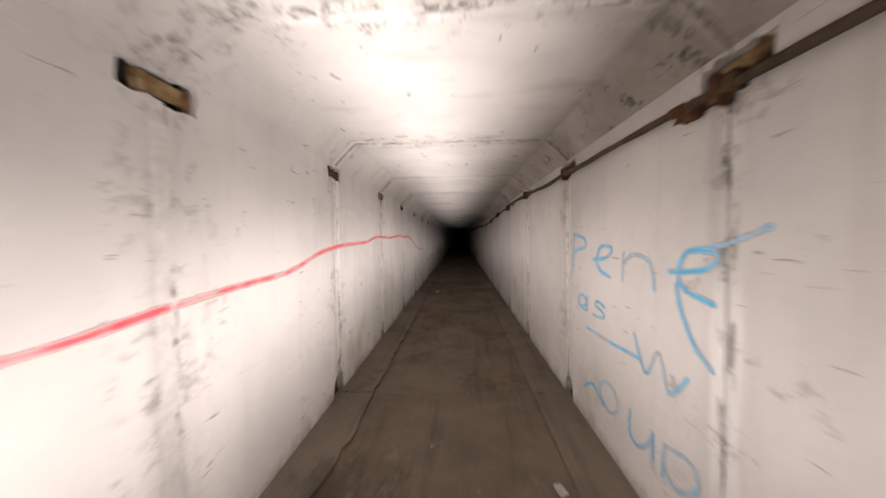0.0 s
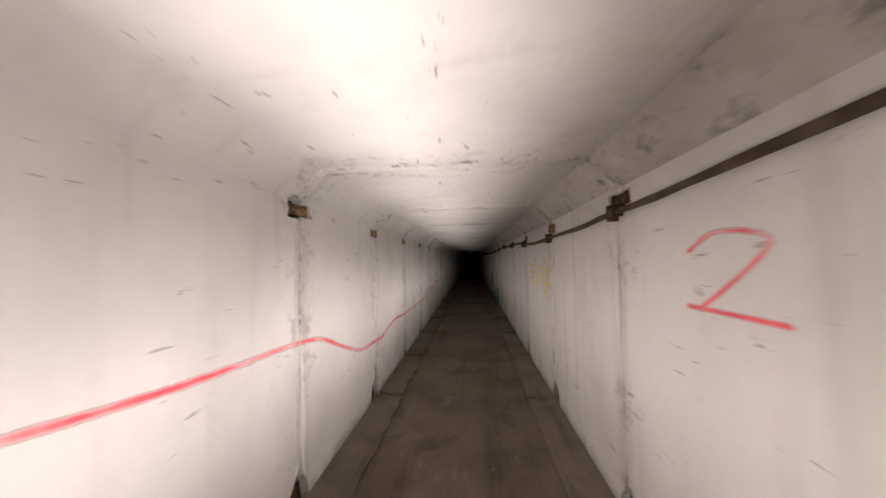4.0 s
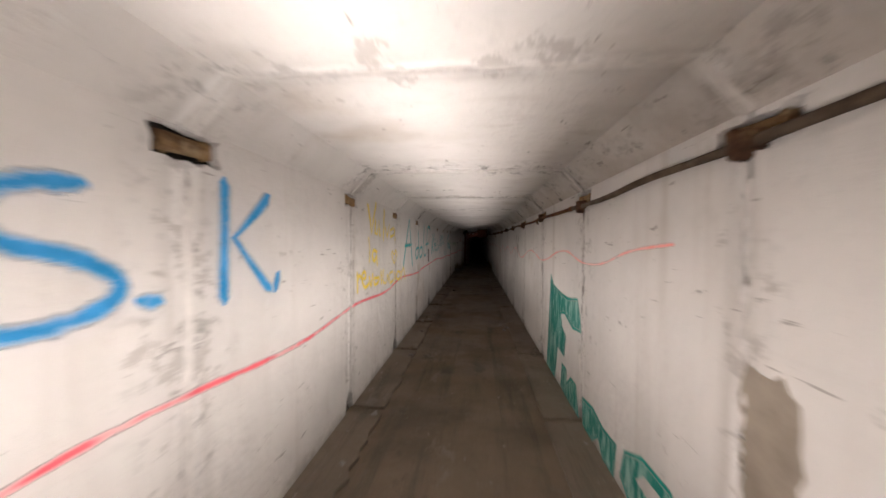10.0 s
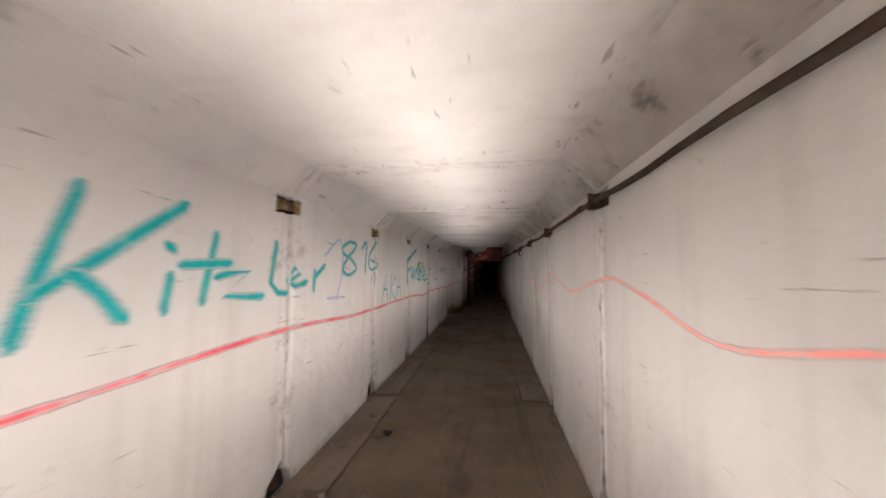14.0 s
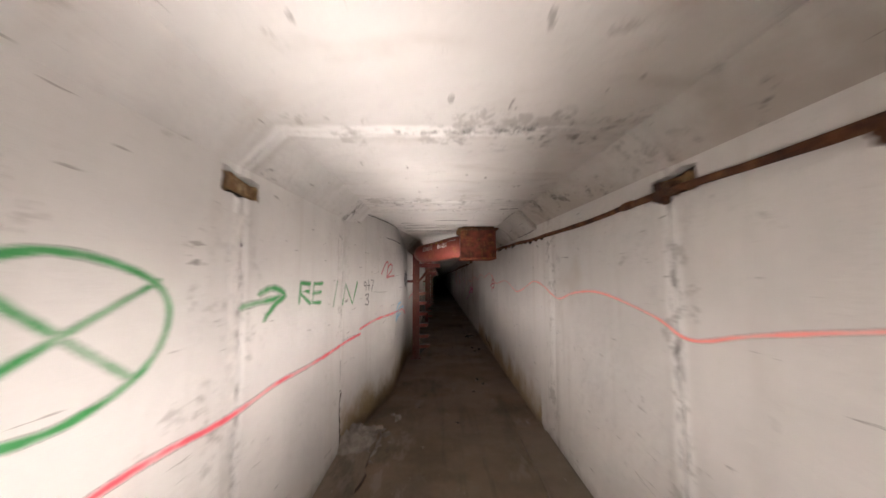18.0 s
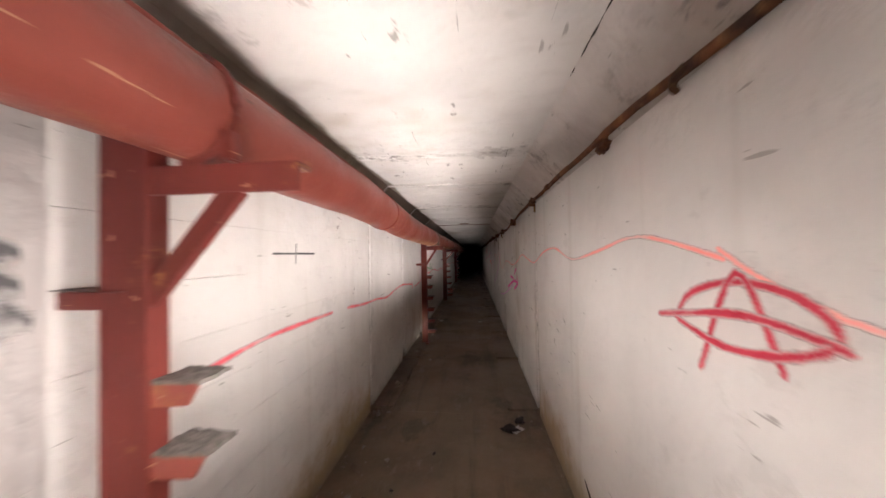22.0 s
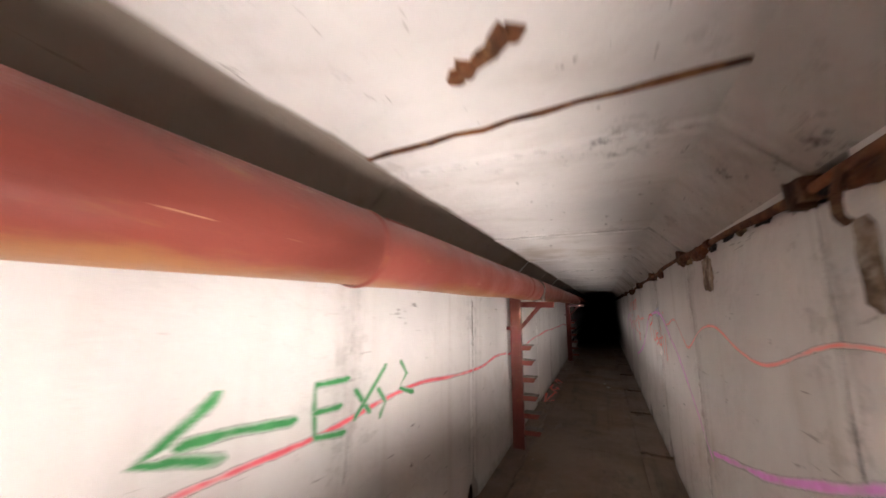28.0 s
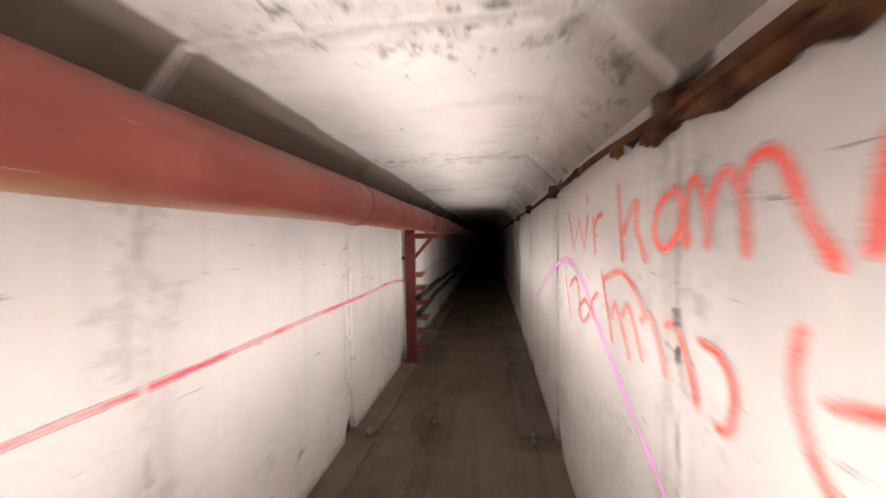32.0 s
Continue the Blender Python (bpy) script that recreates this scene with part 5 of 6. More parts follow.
box_ob = thing("duct_box", (0.445, 34.3, 1.83), "rusty red steel duct box hanging from the ceiling", "duct box")
b = block(0.21, 0.68, 34.0, 34.52, 1.675, 2.05, 0.006)
bmesh.ops.subdivide_edges(b, edges=b.edges[:], cuts=3, use_grid_fill=True)
for v in b.verts:
    v.co += Vector((noise.noise(v.co * 6), noise.noise(v.co * 6 + Vector((5, 0, 0))), noise.noise(v.co * 6 + Vector((0, 5, 0))))) * 0.006
M_BOX = rust_material("rusted_red_box_paint", (0.1, 0.035, 0.022), (0.27, 0.066, 0.042), (0.33, 0.15, 0.055), 0.45, 0.0)
M_BOXLOW = rust_material("ochre_scratched_red", (0.2, 0.05, 0.03), (0.36, 0.085, 0.055), (0.55, 0.29, 0.09), 0.7, 0.0)
put_part("casing", b, M_BOX, box_ob)
put_part("rim", block(0.18, 0.71, 33.97, 34.55, 2.05, 2.075, 0.004), M_RUST, box_ob, "rusted flange at the ceiling")
put_part("lug", block(0.155, 0.215, 34.0, 34.06, 1.985, 2.05, 0.006), M_RUST, box_ob, "rusty lug at the corner")
put_part("neck", block(0.24, 0.66, 34.02, 34.5, 2.07, 2.14, 0.004), M_RUST, box_ob)
put_part("lower_edge", block(0.205, 0.685, 33.992, 34.525, 1.663, 1.685, 0.006), M_BOXLOW, box_ob, "ochre-scratched lower face")
b = bmesh.new()
tube([(0.205, 34.22, 1.85), (0.222, 34.22, 1.85)], 0.165, 32, b)
put_part("collar", b, M_REDWORN, box_ob)

# ---- posts with cable arms ----
M_DUST = plain("grey_dust", (0.3, 0.275, 0.25), 0.95, 0.55, 40)
post0 = thing("cable_post", (0, 0, 0), "dark red steel channel post with short cable arms beside the wall", "post", "posts under the red pipe")
put_part("upright", block(-0.54, -0.44, -0.008, 0.004, 0.0, 1.76, 0.002), M_POST, post0)
put_part("flange", block(-0.552, -0.54, -0.012, 0.05, 0.0, 1.76, 0.002), M_POST, post0)
put_part("flange", block(-0.44, -0.428, -0.012, 0.05, 0.0, 1.76, 0.002), M_POST, post0)
put_part("foot", block(-0.58, -0.4, -0.05, 0.09, 0.0, 0.02, 0.004), M_POST, post0)
b = block(-0.43, -0.06, -0.006, 0.006, 1.525, 1.59, 0.002)
block(-0.43, -0.06, -0.006, 0.06, 1.578, 1.59, 0.002, b)
put_part("bracket", b, M_POST, post0)
b = prism([(-0.43, 1.27), (-0.43, 1.33), (-0.26, 1.525), (-0.2, 1.525)], lambda u, v, w: (u, -0.004 + w, v), 0.03)
put_part("brace", b, M_POST, post0)
put_part("wall_tie", block(-0.66, -0.48, -0.02, 0.0, 1.27, 1.31, 0.003), M_POST, post0)
for i, z in enumerate((1.1, 0.94, 0.76, 0.57, 0.39, 0.22)):
    tip = -0.31 + 0.014 * i
    b = prism([(-0.43, z), (tip, z + 0.005), (tip - 0.03, z - 0.045), (-0.43, z - 0.05)], lambda u, v, w: (u, 0.0 + w, v), 0.012)
    arm = put_part("cable_arm", b, M_REDWORN, post0)
    t = bmesh.new()
    bmesh.ops.create_grid(t, x_segments=7, y_segments=5, size=0.5)
    for v in t.verts:
        v.co = Vector((-0.43 + (tip + 0.43) * (v.co.x + 0.5), 0.11 * (v.co.y + 0.5), z + 0.007 + rnd.uniform(0, 0.007)))
    bmesh.ops.solidify(t, geom=t.faces[:], thickness=0.01)
    put_part("tray", t, M_DUST, arm, "dusty crumb-strewn tray").matrix_parent_inverse = Matrix.Identity(4)
for i, y in enumerate(POSTS[1:]):
    # the second post is a narrower one
    copy_thing(post0, Matrix.Translation((-0.06 if i else -0.11, y, 0.0)) @ Matrix.Diagonal((1.0 if i else 0.74, 1, 1, 1)))
post0.location, post0.scale = (0.0, POSTS[0], 0.0), (1.0, 1.0, 1.05)
for z, lift in ((0.82, 0.0), (0.62, 0.015)):
    run = [(-0.44 - 0.02 * math.sin(k * 0.9), 51.98 + 0.75 * k, z - 0.02 * (k % 2) + lift * k) for k in range(11)]
    ob = part("cable", tube(curve_through(run, 4), 0.036, 10), M_CABLE, smooth=True)
    tagged(ob, "thick black cable lying on the cable arms", "cable", "cables on the arms")

# ---- litter, rubble and patches ----
CHUNKS = []
for k in range(4):
    b = bmesh.new()
    bmesh.ops.create_icosphere(b, subdivisions=2, radius=1.0)
    for v in b.verts:
        d = 0.7 + 0.6 * noise.noise(v.co * 1.4 + Vector((k * 7.1, 0, 0)))
        v.co = Vector((v.co.x * d, v.co.y * d * 0.8, max(v.co.z, -0.35) * d * 0.55 + 0.19))
    CHUNKS.append(b)
CHUNK_PALE = [mesh_from("concrete_chunk", c.copy(), M_RUBBLE) for c in CHUNKS]
CHUNK_DARK = [mesh_from("tarry_scrap", c.copy(), M_TAR) for c in CHUNKS]
CHUNK_STRIP = [mesh_from("concrete_chunk", c.copy(), M_STRIP) for c in CHUNKS]


def floor_z(x, y):
    inner = -0.63 if y < STEP_Y else -0.45
    return 0.024 if (x < inner or x > 0.63) and not STEP_Y < y < RING_Y else 0.0


def chunk(x, y, size, pool, name, label, category, group):
    ob = new(name, pool[rnd.randrange(len(pool))])
    ob.matrix_world = pose(x, y, floor_z(x, y) - 0.002, 0, 0, rnd.uniform(0, 360)) @ Matrix.Diagonal((size * rnd.uniform(.8, 1.5), size, size * rnd.uniform(0.7, 1.1), 1))
    tagged(ob, label, category, group)


for y, x, s in ((1.8, -0.72, .03), (2.25, -0.6, .03), (16.85, -0.72, .07), (16.7, -0.66, .05), (17.0, -0.6, .035), (17.9, -0.7, .03), (18.5, -0.68, .045), (16.95, 0.45, .03), (17.1, 0.5, .025),
                (19.9, -0.66, .04), (20.1, -0.55, .03), (20.2, -0.7, .05), (20.5, -0.62, .03), (21.0, -0.7, .04), (21.5, -0.75, .05), (21.66, -0.8, .06), (21.8, -0.7, .045), (21.95, -0.76, .05), (22.2, -0.68, .04), (22.4, -0.8, .035),
                (22.9, -0.72, .05), (23.3, -0.74, .06), (23.6, -0.66, .035), (24.2, -0.7, .04), (21.3, 0.55, .05), (21.45, 0.62, .06), (21.6, 0.5, .035), (25.5, -0.55, .05), (25.0, -0.7, .04), (25.8, -0.72, .05), (26.8, -0.75, .05),
                (28.9, -0.7, .05), (30.4, -0.68, .06), (31.3, -0.72, .04), (32.6, -0.72, .07), (32.8, -0.64, .06), (33.1, -0.5, .06), (33.2, -0.56, .04), (29.7, 0.62, .05), (31.2, 0.7, .035),
                (36.9, -0.45, .04), (37.2, -0.5, .05), (37.3, -0.3, .025), (38.6, -0.5, .06), (38.7, -0.55, .05), (39.9, -0.52, .05), (41.0, -0.5, .04), (42.4, -0.45, .05), (42.35, 0.47, .05), (44.1, -0.55, .05), (46.9, -0.5, .06), (47.2, -0.55, .06),
                (48.9, -0.5, .06), (49.1, -0.42, .035), (50.5, -0.52, .06), (50.3, -0.45, .04), (51.9, -0.5, .05), (47.3, 0.7, .04), (49.0, 0.74, .05), (50.6, 0.72, .04)):
    chunk(x, y, s, CHUNK_PALE if rnd.random() < 0.5 else CHUNK_STRIP, "concrete_chunk", "pale broken concrete chunk lying on the floor", "rubble", "rubble along the floor edge")
for y in JOINTS:
    if 14 < y < 33 or 38 < y < 51:
        for k in range(rnd.randrange(5, 10)):
            s = rnd.choice((0.012, 0.016, 0.02, 0.028, 0.038))
            ob = new("concrete_chunk", (CHUNK_PALE if rnd.random() < 0.6 else CHUNK_STRIP)[rnd.randrange(4)])
            x = left_x(y) + abs(rnd.gauss(0.02, 0.16)) + 0.02 if rnd.random() < 0.75 else 0.88 - abs(rnd.gauss(0.0, 0.1))
            ob.matrix_world = pose(x, y + rnd.gauss(0, 0.13), -0.003, 0, 0, rnd.uniform(0, 360)) @ Matrix.Diagonal((s * rnd.uniform(.8, 1.5), s, s * rnd.uniform(0.7, 1.1) + 0.012, 1))
            tagged(ob, "pale broken concrete chunk lying on the floor", "rubble", "rubble along the floor edge")
for y, x, s in ((36.35, 0.7, .05), (36.5, 0.58, .045), (36.2, 0.6, .03), (37.75, 0.6, .09), (37.9, 0.7, .07), (36.0, -0.1, .02), (36.6, 0.2, .018), (37.0, -0.2, .018), (37.4, 0.02, .02), (34.4, 0.45, .04), (34.2, 0.5, .03), (33.9, 0.35, .03), (36.9, -0.35, .03),
                (35.9, 0.1, .02), (33.4, -0.3, .02), (33.0, 0.1, .02), (25.55, -0.5, .06), (42.5, -0.3, .03)):
    chunk(x, y, s, CHUNK_DARK, "tarry_scrap", "black tarry scrap on the concrete floor", "scrap", "black scraps on the floor")


def scrap_paper(x, y, size, label):
    b = bmesh.new()
    bmesh.ops.create_grid(b, x_segments=7, y_segments=6, size=1.0)
    for v in b.verts:
        h = 0.35 + 0.5 * noise.noise(v.co * 1.8 + Vector((y, x, 0)))
        v.co = Vector((v.co.x * (1 + 0.3 * noise.noise(v.co * 2)), v.co.y * 0.6, max(0.03, h)))
    bmesh.ops.solidify(b, geom=b.faces[:], thickness=0.03)
    ob = new("paper_scrap", mesh_from("paper_scrap", b, M_PAPER))
    ob.matrix_world = pose(x, y, 0.0, 0, 0, rnd.uniform(0, 180)) @ Matrix.Diagonal((size, size, size * 0.6, 1))
    tagged(ob, label, "litter", "litter on the floor")


for x, y, s in ((-0.45, 6.58, .06), (-0.3, 6.75, .03), (0.3, 5.0, .02), (0.37, 49.08, .045), (0.3, 49.4, .03), (0.55, 0.55, .04), (-0.38, 42.3, .05), (0.66, 37.75, .06), (0.45, 42.2, .04)):
    scrap_paper(x, y, s, "crumpled dirty white paper scrap on the floor")

# cracked plaster low on the right wall, and a charred board beside the first post
b = tube([(0.8995, y, z) for y, z in ((36.8, 0.24), (36.68, 0.19), (36.6, 0.13), (36.45, 0.12), (36.33, 0.15), (36.18, 0.09), (36.05, 0.11), (35.95, 0.05))], [0.003, 0.007, 0.01, 0.006, 0.004, 0.007, 0.005, 0.002], 6)
tagged(part("wall_crack", b, M_HOLE), "dark open crack in the plaster above the floor", "crack")
b = block(-0.045, 0.045, -0.24, 0.24, 0.0, 0.025, 0.004)
bmesh.ops.subdivide_edges(b, edges=b.edges[:], cuts=3, use_grid_fill=True)
for v in b.verts:
    v.co += Vector((noise.noise(v.co * 9), noise.noise(v.co * 9 + Vector((4, 0, 0))), noise.noise(v.co * 9 + Vector((0, 4, 0))))) * 0.012
ob = part("charred_board", b, M_TAR)
ob.matrix_world = pose(-0.47, 36.02, 0.012, 12, 0, -24)
tagged(ob, "black charred board lying beside the red post", "board")

# where the rings end: broken plaster edge with a white smear, rubble at its foot, lip across the ceiling
for z0, z1, wide in ((0.05, 0.5, 0.009), (0.6, 0.75, 0.003)):
    pts = [(-0.899, 32.43 + 0.035 * noise.noise(Vector((z0 + (z1 - z0) * k / 16 * 5, 3, 0))) + 0.02 * noise.noise(Vector((k * 0.9, z0, 7))), z0 + (z1 - z0) * k / 16) for k in range(17)]
    tagged(part("wall_crack", tube(pts, [wide * rnd.uniform(0.3, 1.0) for _ in pts], 6), M_HOLE), "dark broken edge where the plaster ends", "crack")
smear = ragged(32.3, 1.38, 32.4, 1.36, 0.03, 0.015) + ragged(32.4, 1.36, 32.45, 1.72, 0.04, 0.018) + ragged(32.45, 1.72, 32.3, 1.76, 0.03, 0.012) + ragged(32.3, 1.76, 32.3, 1.38, 0.05, 0.02)
tagged(part("mortar_smear", prism(smear, lambda u, v, w: (-0.8955 - w, u, v), 0.004), M_BEAD), "bright white mortar smeared at the end of the wall", "mortar")
b = bmesh.new()
rows = []
for k in range(28):
    x = -0.72 + 1.42 * k / 27
    y = STEP_Y - 0.03 + 0.05 * noise.noise(Vector((x * 4, 0, 1)))
    rows.append([b.verts.new((x, y + dy * rnd.uniform(0.7, 1.2), ceiling_z(STEP_Y) - dz)) for dy, dz in ((-0.035, -0.004), (-0.02, 0.012), (0.012, 0.014), (0.03, -0.006))])
for p, q in zip(rows, rows[1:]):
    for i in range(3):
        b.faces.new((p[i], q[i], q[i + 1], p[i + 1]))
tagged(part("plaster_lip", b, M_BEAD), "ragged white plaster lip across the ceiling", "mortar")
pts = [(-0.1 + 0.8 * k / 26, STEP_Y + 0.012 - 0.14 * max(0.0, k / 26 - 0.3) + rnd.uniform(-.006, .006), ceiling_z(STEP_Y) - 0.004) for k in range(27)]
tagged(part("ceiling_crack", tube(pts, [rnd.uniform(0.002, 0.005) for _ in pts], 5), M_HOLE), "dark crack where the plaster lip ends", "crack")
b = bmesh.new()
bmesh.ops.create_grid(b, x_segments=16, y_segments=22, size=0.5)
for v in b.verts:
    u, w = v.co.x * 2, v.co.y * 2
    fall = max(0.0, 1 - (u * 0.5 + 0.5) ** 2) * max(0.0, 1 - w * w)
    v.co = Vector((-0.9 + 0.16 * (u + 1), 32.62 + 0.32 * w, -0.012 + fall * (0.12 + 0.09 * noise.noise(Vector((u * 2.2, w * 3, 5))) + 0.035 * noise.noise(Vector((u * 7, w * 9, 2))))))
tagged(part("rubble_heap", b, M_RUBBLE), "low heap of pale plaster rubble at the foot of the wall", "rubble")
for x, y, s in ((-0.66, 32.42, .05), (-0.6, 32.55, .035), (-0.57, 32.75, .055), (-0.7, 32.9, .04), (-0.62, 32.3, .03), (-0.52, 32.62, .02)):
    ob = new("concrete_chunk", CHUNK_PALE[rnd.randrange(4)])
    ob.matrix_world = pose(x, y, -0.004, 0, 0, rnd.uniform(0, 360)) @ Matrix.Diagonal((s * 1.2, s, s, 1))
    tagged(ob, "pale broken concrete chunk lying on the floor", "rubble", "rubble along the floor edge")

# crumbs of plaster too many to count
cr = bmesh.new()
for k in range(2600):
    y = rnd.uniform(-1, 56) if k % 3 else rnd.uniform(14, 38)
    if rnd.random() < 0.75:
        x = (left_x(y) + abs(rnd.gauss(0.03, 0.13))) if rnd.random() < 0.65 else X_RIGHT - abs(rnd.gauss(0.03, 0.12))
    else:
        x = rnd.uniform(-0.5, 0.6)
    s = rnd.uniform(0.004, 0.011) if k % 7 else rnd.uniform(0.012, 0.022)
    z = floor_z(x, y)
    c = Vector((x, y, z + s * 0.4))
    vs = [cr.verts.new(c + Vector((rnd.uniform(-s, s), rnd.uniform(-s, s), rnd.uniform(0, s)))) for _ in range(4)]
    for f in ((0, 1, 2), (0, 2, 3), (0, 3, 1), (1, 3, 2)):
        cr.faces.new([vs[i] for i in f])
tagged(part("plaster_crumbs", cr, M_RUBBLE), "loose pale plaster crumbs scattered on the floor", "crumbs", kind="stuff")


def patch(name, wall, y, z, w, h, material, label):
    pts = []
    for k in range(26):
        a = 2 * math.pi * k / 26
        c, s = math.cos(a), math.sin(a)
        r = 1 / max(abs(c), abs(s)) ** 0.75 * rnd.uniform(0.85, 1.08)
        pts.append((y + c * r * w / 2, z + s * r * h / 2))
    sign = 1 if wall == "right" else -1
    ob = part(name, prism(pts, lambda u, v, d: wall_point(wall, u, v, 0.0025) + Vector((sign * d, 0, 0)), 0.0024), material)
    tagged(ob, label, "patch")


patch("cement_patch", "right", 16.93, 0.8, 0.2, 0.44, M_CEMENT, "bare brown cement patch where paint fell off beside a joint")
patch("cement_patch", "right", 12.18, 1.47, 0.07, 0.07, M_GREYPATCH, "small grey scuffed spot on the whitewashed wall")
doodle([[(35.2, 1.46), (35.36, 1.45), (35.5, 1.46)], [(35.12, 1.4), (35.3, 1.38), (35.5, 1.39)], [(35.22, 1.32), (35.4, 1.33), (35.52, 1.32)], [(35.28, 1.5), (35.42, 1.3)]], "grey", "inner", 0.12, "dark grey sooty smudge beside the red post", name="smudge")
patch("cement_patch", "left", 23.08, 1.1, 0.2, 0.28, M_GREYPATCH, "grey cement patch on the whitewashed wall")
patch("cement_patch", "right", 42.55, 1.64, 0.08, 0.22, M_STAIN, "brown rust-stained patch below the conduit")
patch("cement_patch", "right", 43.8, 1.72, 0.2, 0.19, M_STAIN, "brown peeling patch below the conduit")
# rust bars showing in the ceiling, and gaping seams between the boards
for x0, x1, y, w in ((-0.43, 0.72, 42.5, 0.016), (0.06, 0.24, 42.2, 0.032)):
    b = tube([(x0 + (x1 - x0) * k / 12, y + rnd.uniform(-.012, .012) - 0.1 * k / 12, ceiling_z(y) - 0.001) for k in range(13)], [w * rnd.uniform(.6, 1.1) for _ in range(13)], 6)
    for v in b.verts:
        v.co.z = ceiling_z(y) + (v.co.z - ceiling_z(y)) * 0.5
    tagged(part("ceiling_rust_bar", b, M_CONDUIT_RUST), "exposed rusty bar flaking out of the ceiling", "rebar")
for x0, x1, y in ((-0.12, 0.26, 33.55), (-0.55, -0.4, 33.74), (-0.5, 0.32, 33.9), (-0.55, 0.05, 34.16), (-0.55, 0.1, 34.45), (-0.3, 0.5, 34.8)):
    n = int((x1 - x0) / 0.035)
    b = bmesh.new()
    rows = [(b.verts.new((x0 + (x1 - x0) * k / n, y + rnd.uniform(-.004, .004) - 0.02 * k / n - rnd.uniform(.003, .012), ceiling_z(y) - 0.0015)), b.verts.new((x0 + (x1 - x0) * k / n, y + rnd.uniform(.002, .012) - 0.02 * k / n, ceiling_z(y) - 0.0015))) for k in range(n + 1)]
    for p, q in zip(rows, rows[1:]):
        b.faces.new((p[0], p[1], q[1], q[0]))
    ext = bmesh.ops.extrude_face_region(b, geom=b.faces[:])
    for v in ext["geom"]:
        if isinstance(v, bmesh.types.BMVert):
            v.co.z += 0.02
    bmesh.ops.recalc_face_normals(b, faces=b.faces[:])
    tagged(part("seam_filler", b, M_HOLE), "dark rotten wood stuck in a ceiling board seam", "seam")

for x, y0, y1 in ((0.31, 33.0, 33.98), (0.3, 34.9, 36.6), (0.02, 35.3, 37.4), (0.56, 35.2, 37.9), (-0.2, 36.2, 37.9)):
    n = int((y1 - y0) / 0.06)
    pts = [(x + rnd.uniform(-.002, .002), y0 + (y1 - y0) * k / n, ceiling_z(y0) + 0.0015) for k in range(n + 1)]
    tagged(part("ceiling_crack", tube(pts, [rnd.uniform(0.0008, 0.0022) for _ in pts], 5), M_HOLE), "fine dark board seam along the cast ceiling", "seam")


def wall_crack(ends, wide, label, x_of=None, depth=0.0):
    """A ragged dark seam on the drawn-in wall, through (y, z) ends."""
    pts = []
    for (ya, za), (yb, zb) in zip(ends, ends[1:]):
        n = max(2, int(abs(yb - ya) / 0.035))
        for k in range(n):
            y, z = ya + (yb - ya) * k / n, za + (zb - za) * k / n + rnd.uniform(-0.004, 0.004)
            pts.append((left_x(y) + depth if x_of is None else x_of(y), y, z))
    y, z = ends[-1]
    pts.append((left_x(y) + depth if x_of is None else x_of(y), y, z))
    tagged(part("wall_crack", tube(pts, [wide * rnd.uniform(0.25, 1.0) for _ in pts], 5), M_HOLE), label, "crack")


# rotten joint: rusty filler has burst out of the left wall
joint_y = min(JOINTS, key=lambda v: abs(v - 29.4))
for z0, z1, wide in ((0.04, 0.42, 0.034), (0.44, 0.8, 0.022), (0.83, 1.25, 0.024)):
    pts = [(-0.899, joint_y + rnd.uniform(-0.014, 0.014), z0 + (z1 - z0) * k / 14) for k in range(15)]
    tagged(part("joint_rust", tube(pts, [wide * rnd.uniform(0.25, 1.0) for _ in pts], 6, None, 0.6), M_CONDUIT_RUST), "dark rusty filler bursting out of a wall joint", "joint filler")

BOARD_SEAM = "thin dark broken seam between board marks"
for ends, wide in (([(33.16, 1.28), (33.43, 1.26), (33.6, 1.26)], 0.0035), ([(33.73, 1.08), (34.23, 1.08), (34.93, 1.09)], 0.004), ([(33.25, 1.11), (33.46, 1.1)], 0.0025), ([(33.15, 1.49), (33.26, 1.47), (33.35, 1.5)], 0.003),
                   ([(33.85, 1.44), (34.88, 1.48)], 0.003), ([(33.55, 0.93), (33.7, 0.94)], 0.003), ([(34.0, 0.68), (34.5, 0.7)], 0.003), ([(34.1, 1.7), (34.9, 1.7)], 0.0025), ([(32.5, 0.9), (32.9, 0.89)], 0.003), ([(34.3, 1.27), (35.3, 1.28)], 0.003)):
    wall_crack(ends, wide, BOARD_SEAM)
wall_crack([(33.55, 1.9), (33.84, 1.9), (34.07, 1.908), (34.6, 1.92)], 0.008, "dark open seam under the ceiling haunch")
wall_crack([(33.0, 1.905), (33.3, 1.9), (34.05, 1.915), (34.9, 1.915)], 0.007, "dark open seam under the ceiling haunch", lambda y: 0.897)

for ends, wide, x_of in (([(32.95, 2.085), (33.4, 2.088), (33.9, 2.086)], 0.006, None), ([(34.0, 2.085), (34.3, 2.084)], 0.005, None), ([(33.0, 2.098), (33.5, 2.1), (33.95, 2.098)], 0.003, lambda y: 0.702 + 0.003 * math.sin(y * 9)),
                         ([(34.6, 2.1), (35.4, 2.1), (36.2, 2.1)], 0.004, lambda y: 0.7), ([(33.05, 1.99), (33.35, 2.0), (33.7, 1.985)], 0.0025, lambda y: 0.806)):
    wall_crack(ends, wide, "dark ragged seam along the edge of the cast ceiling", x_of)

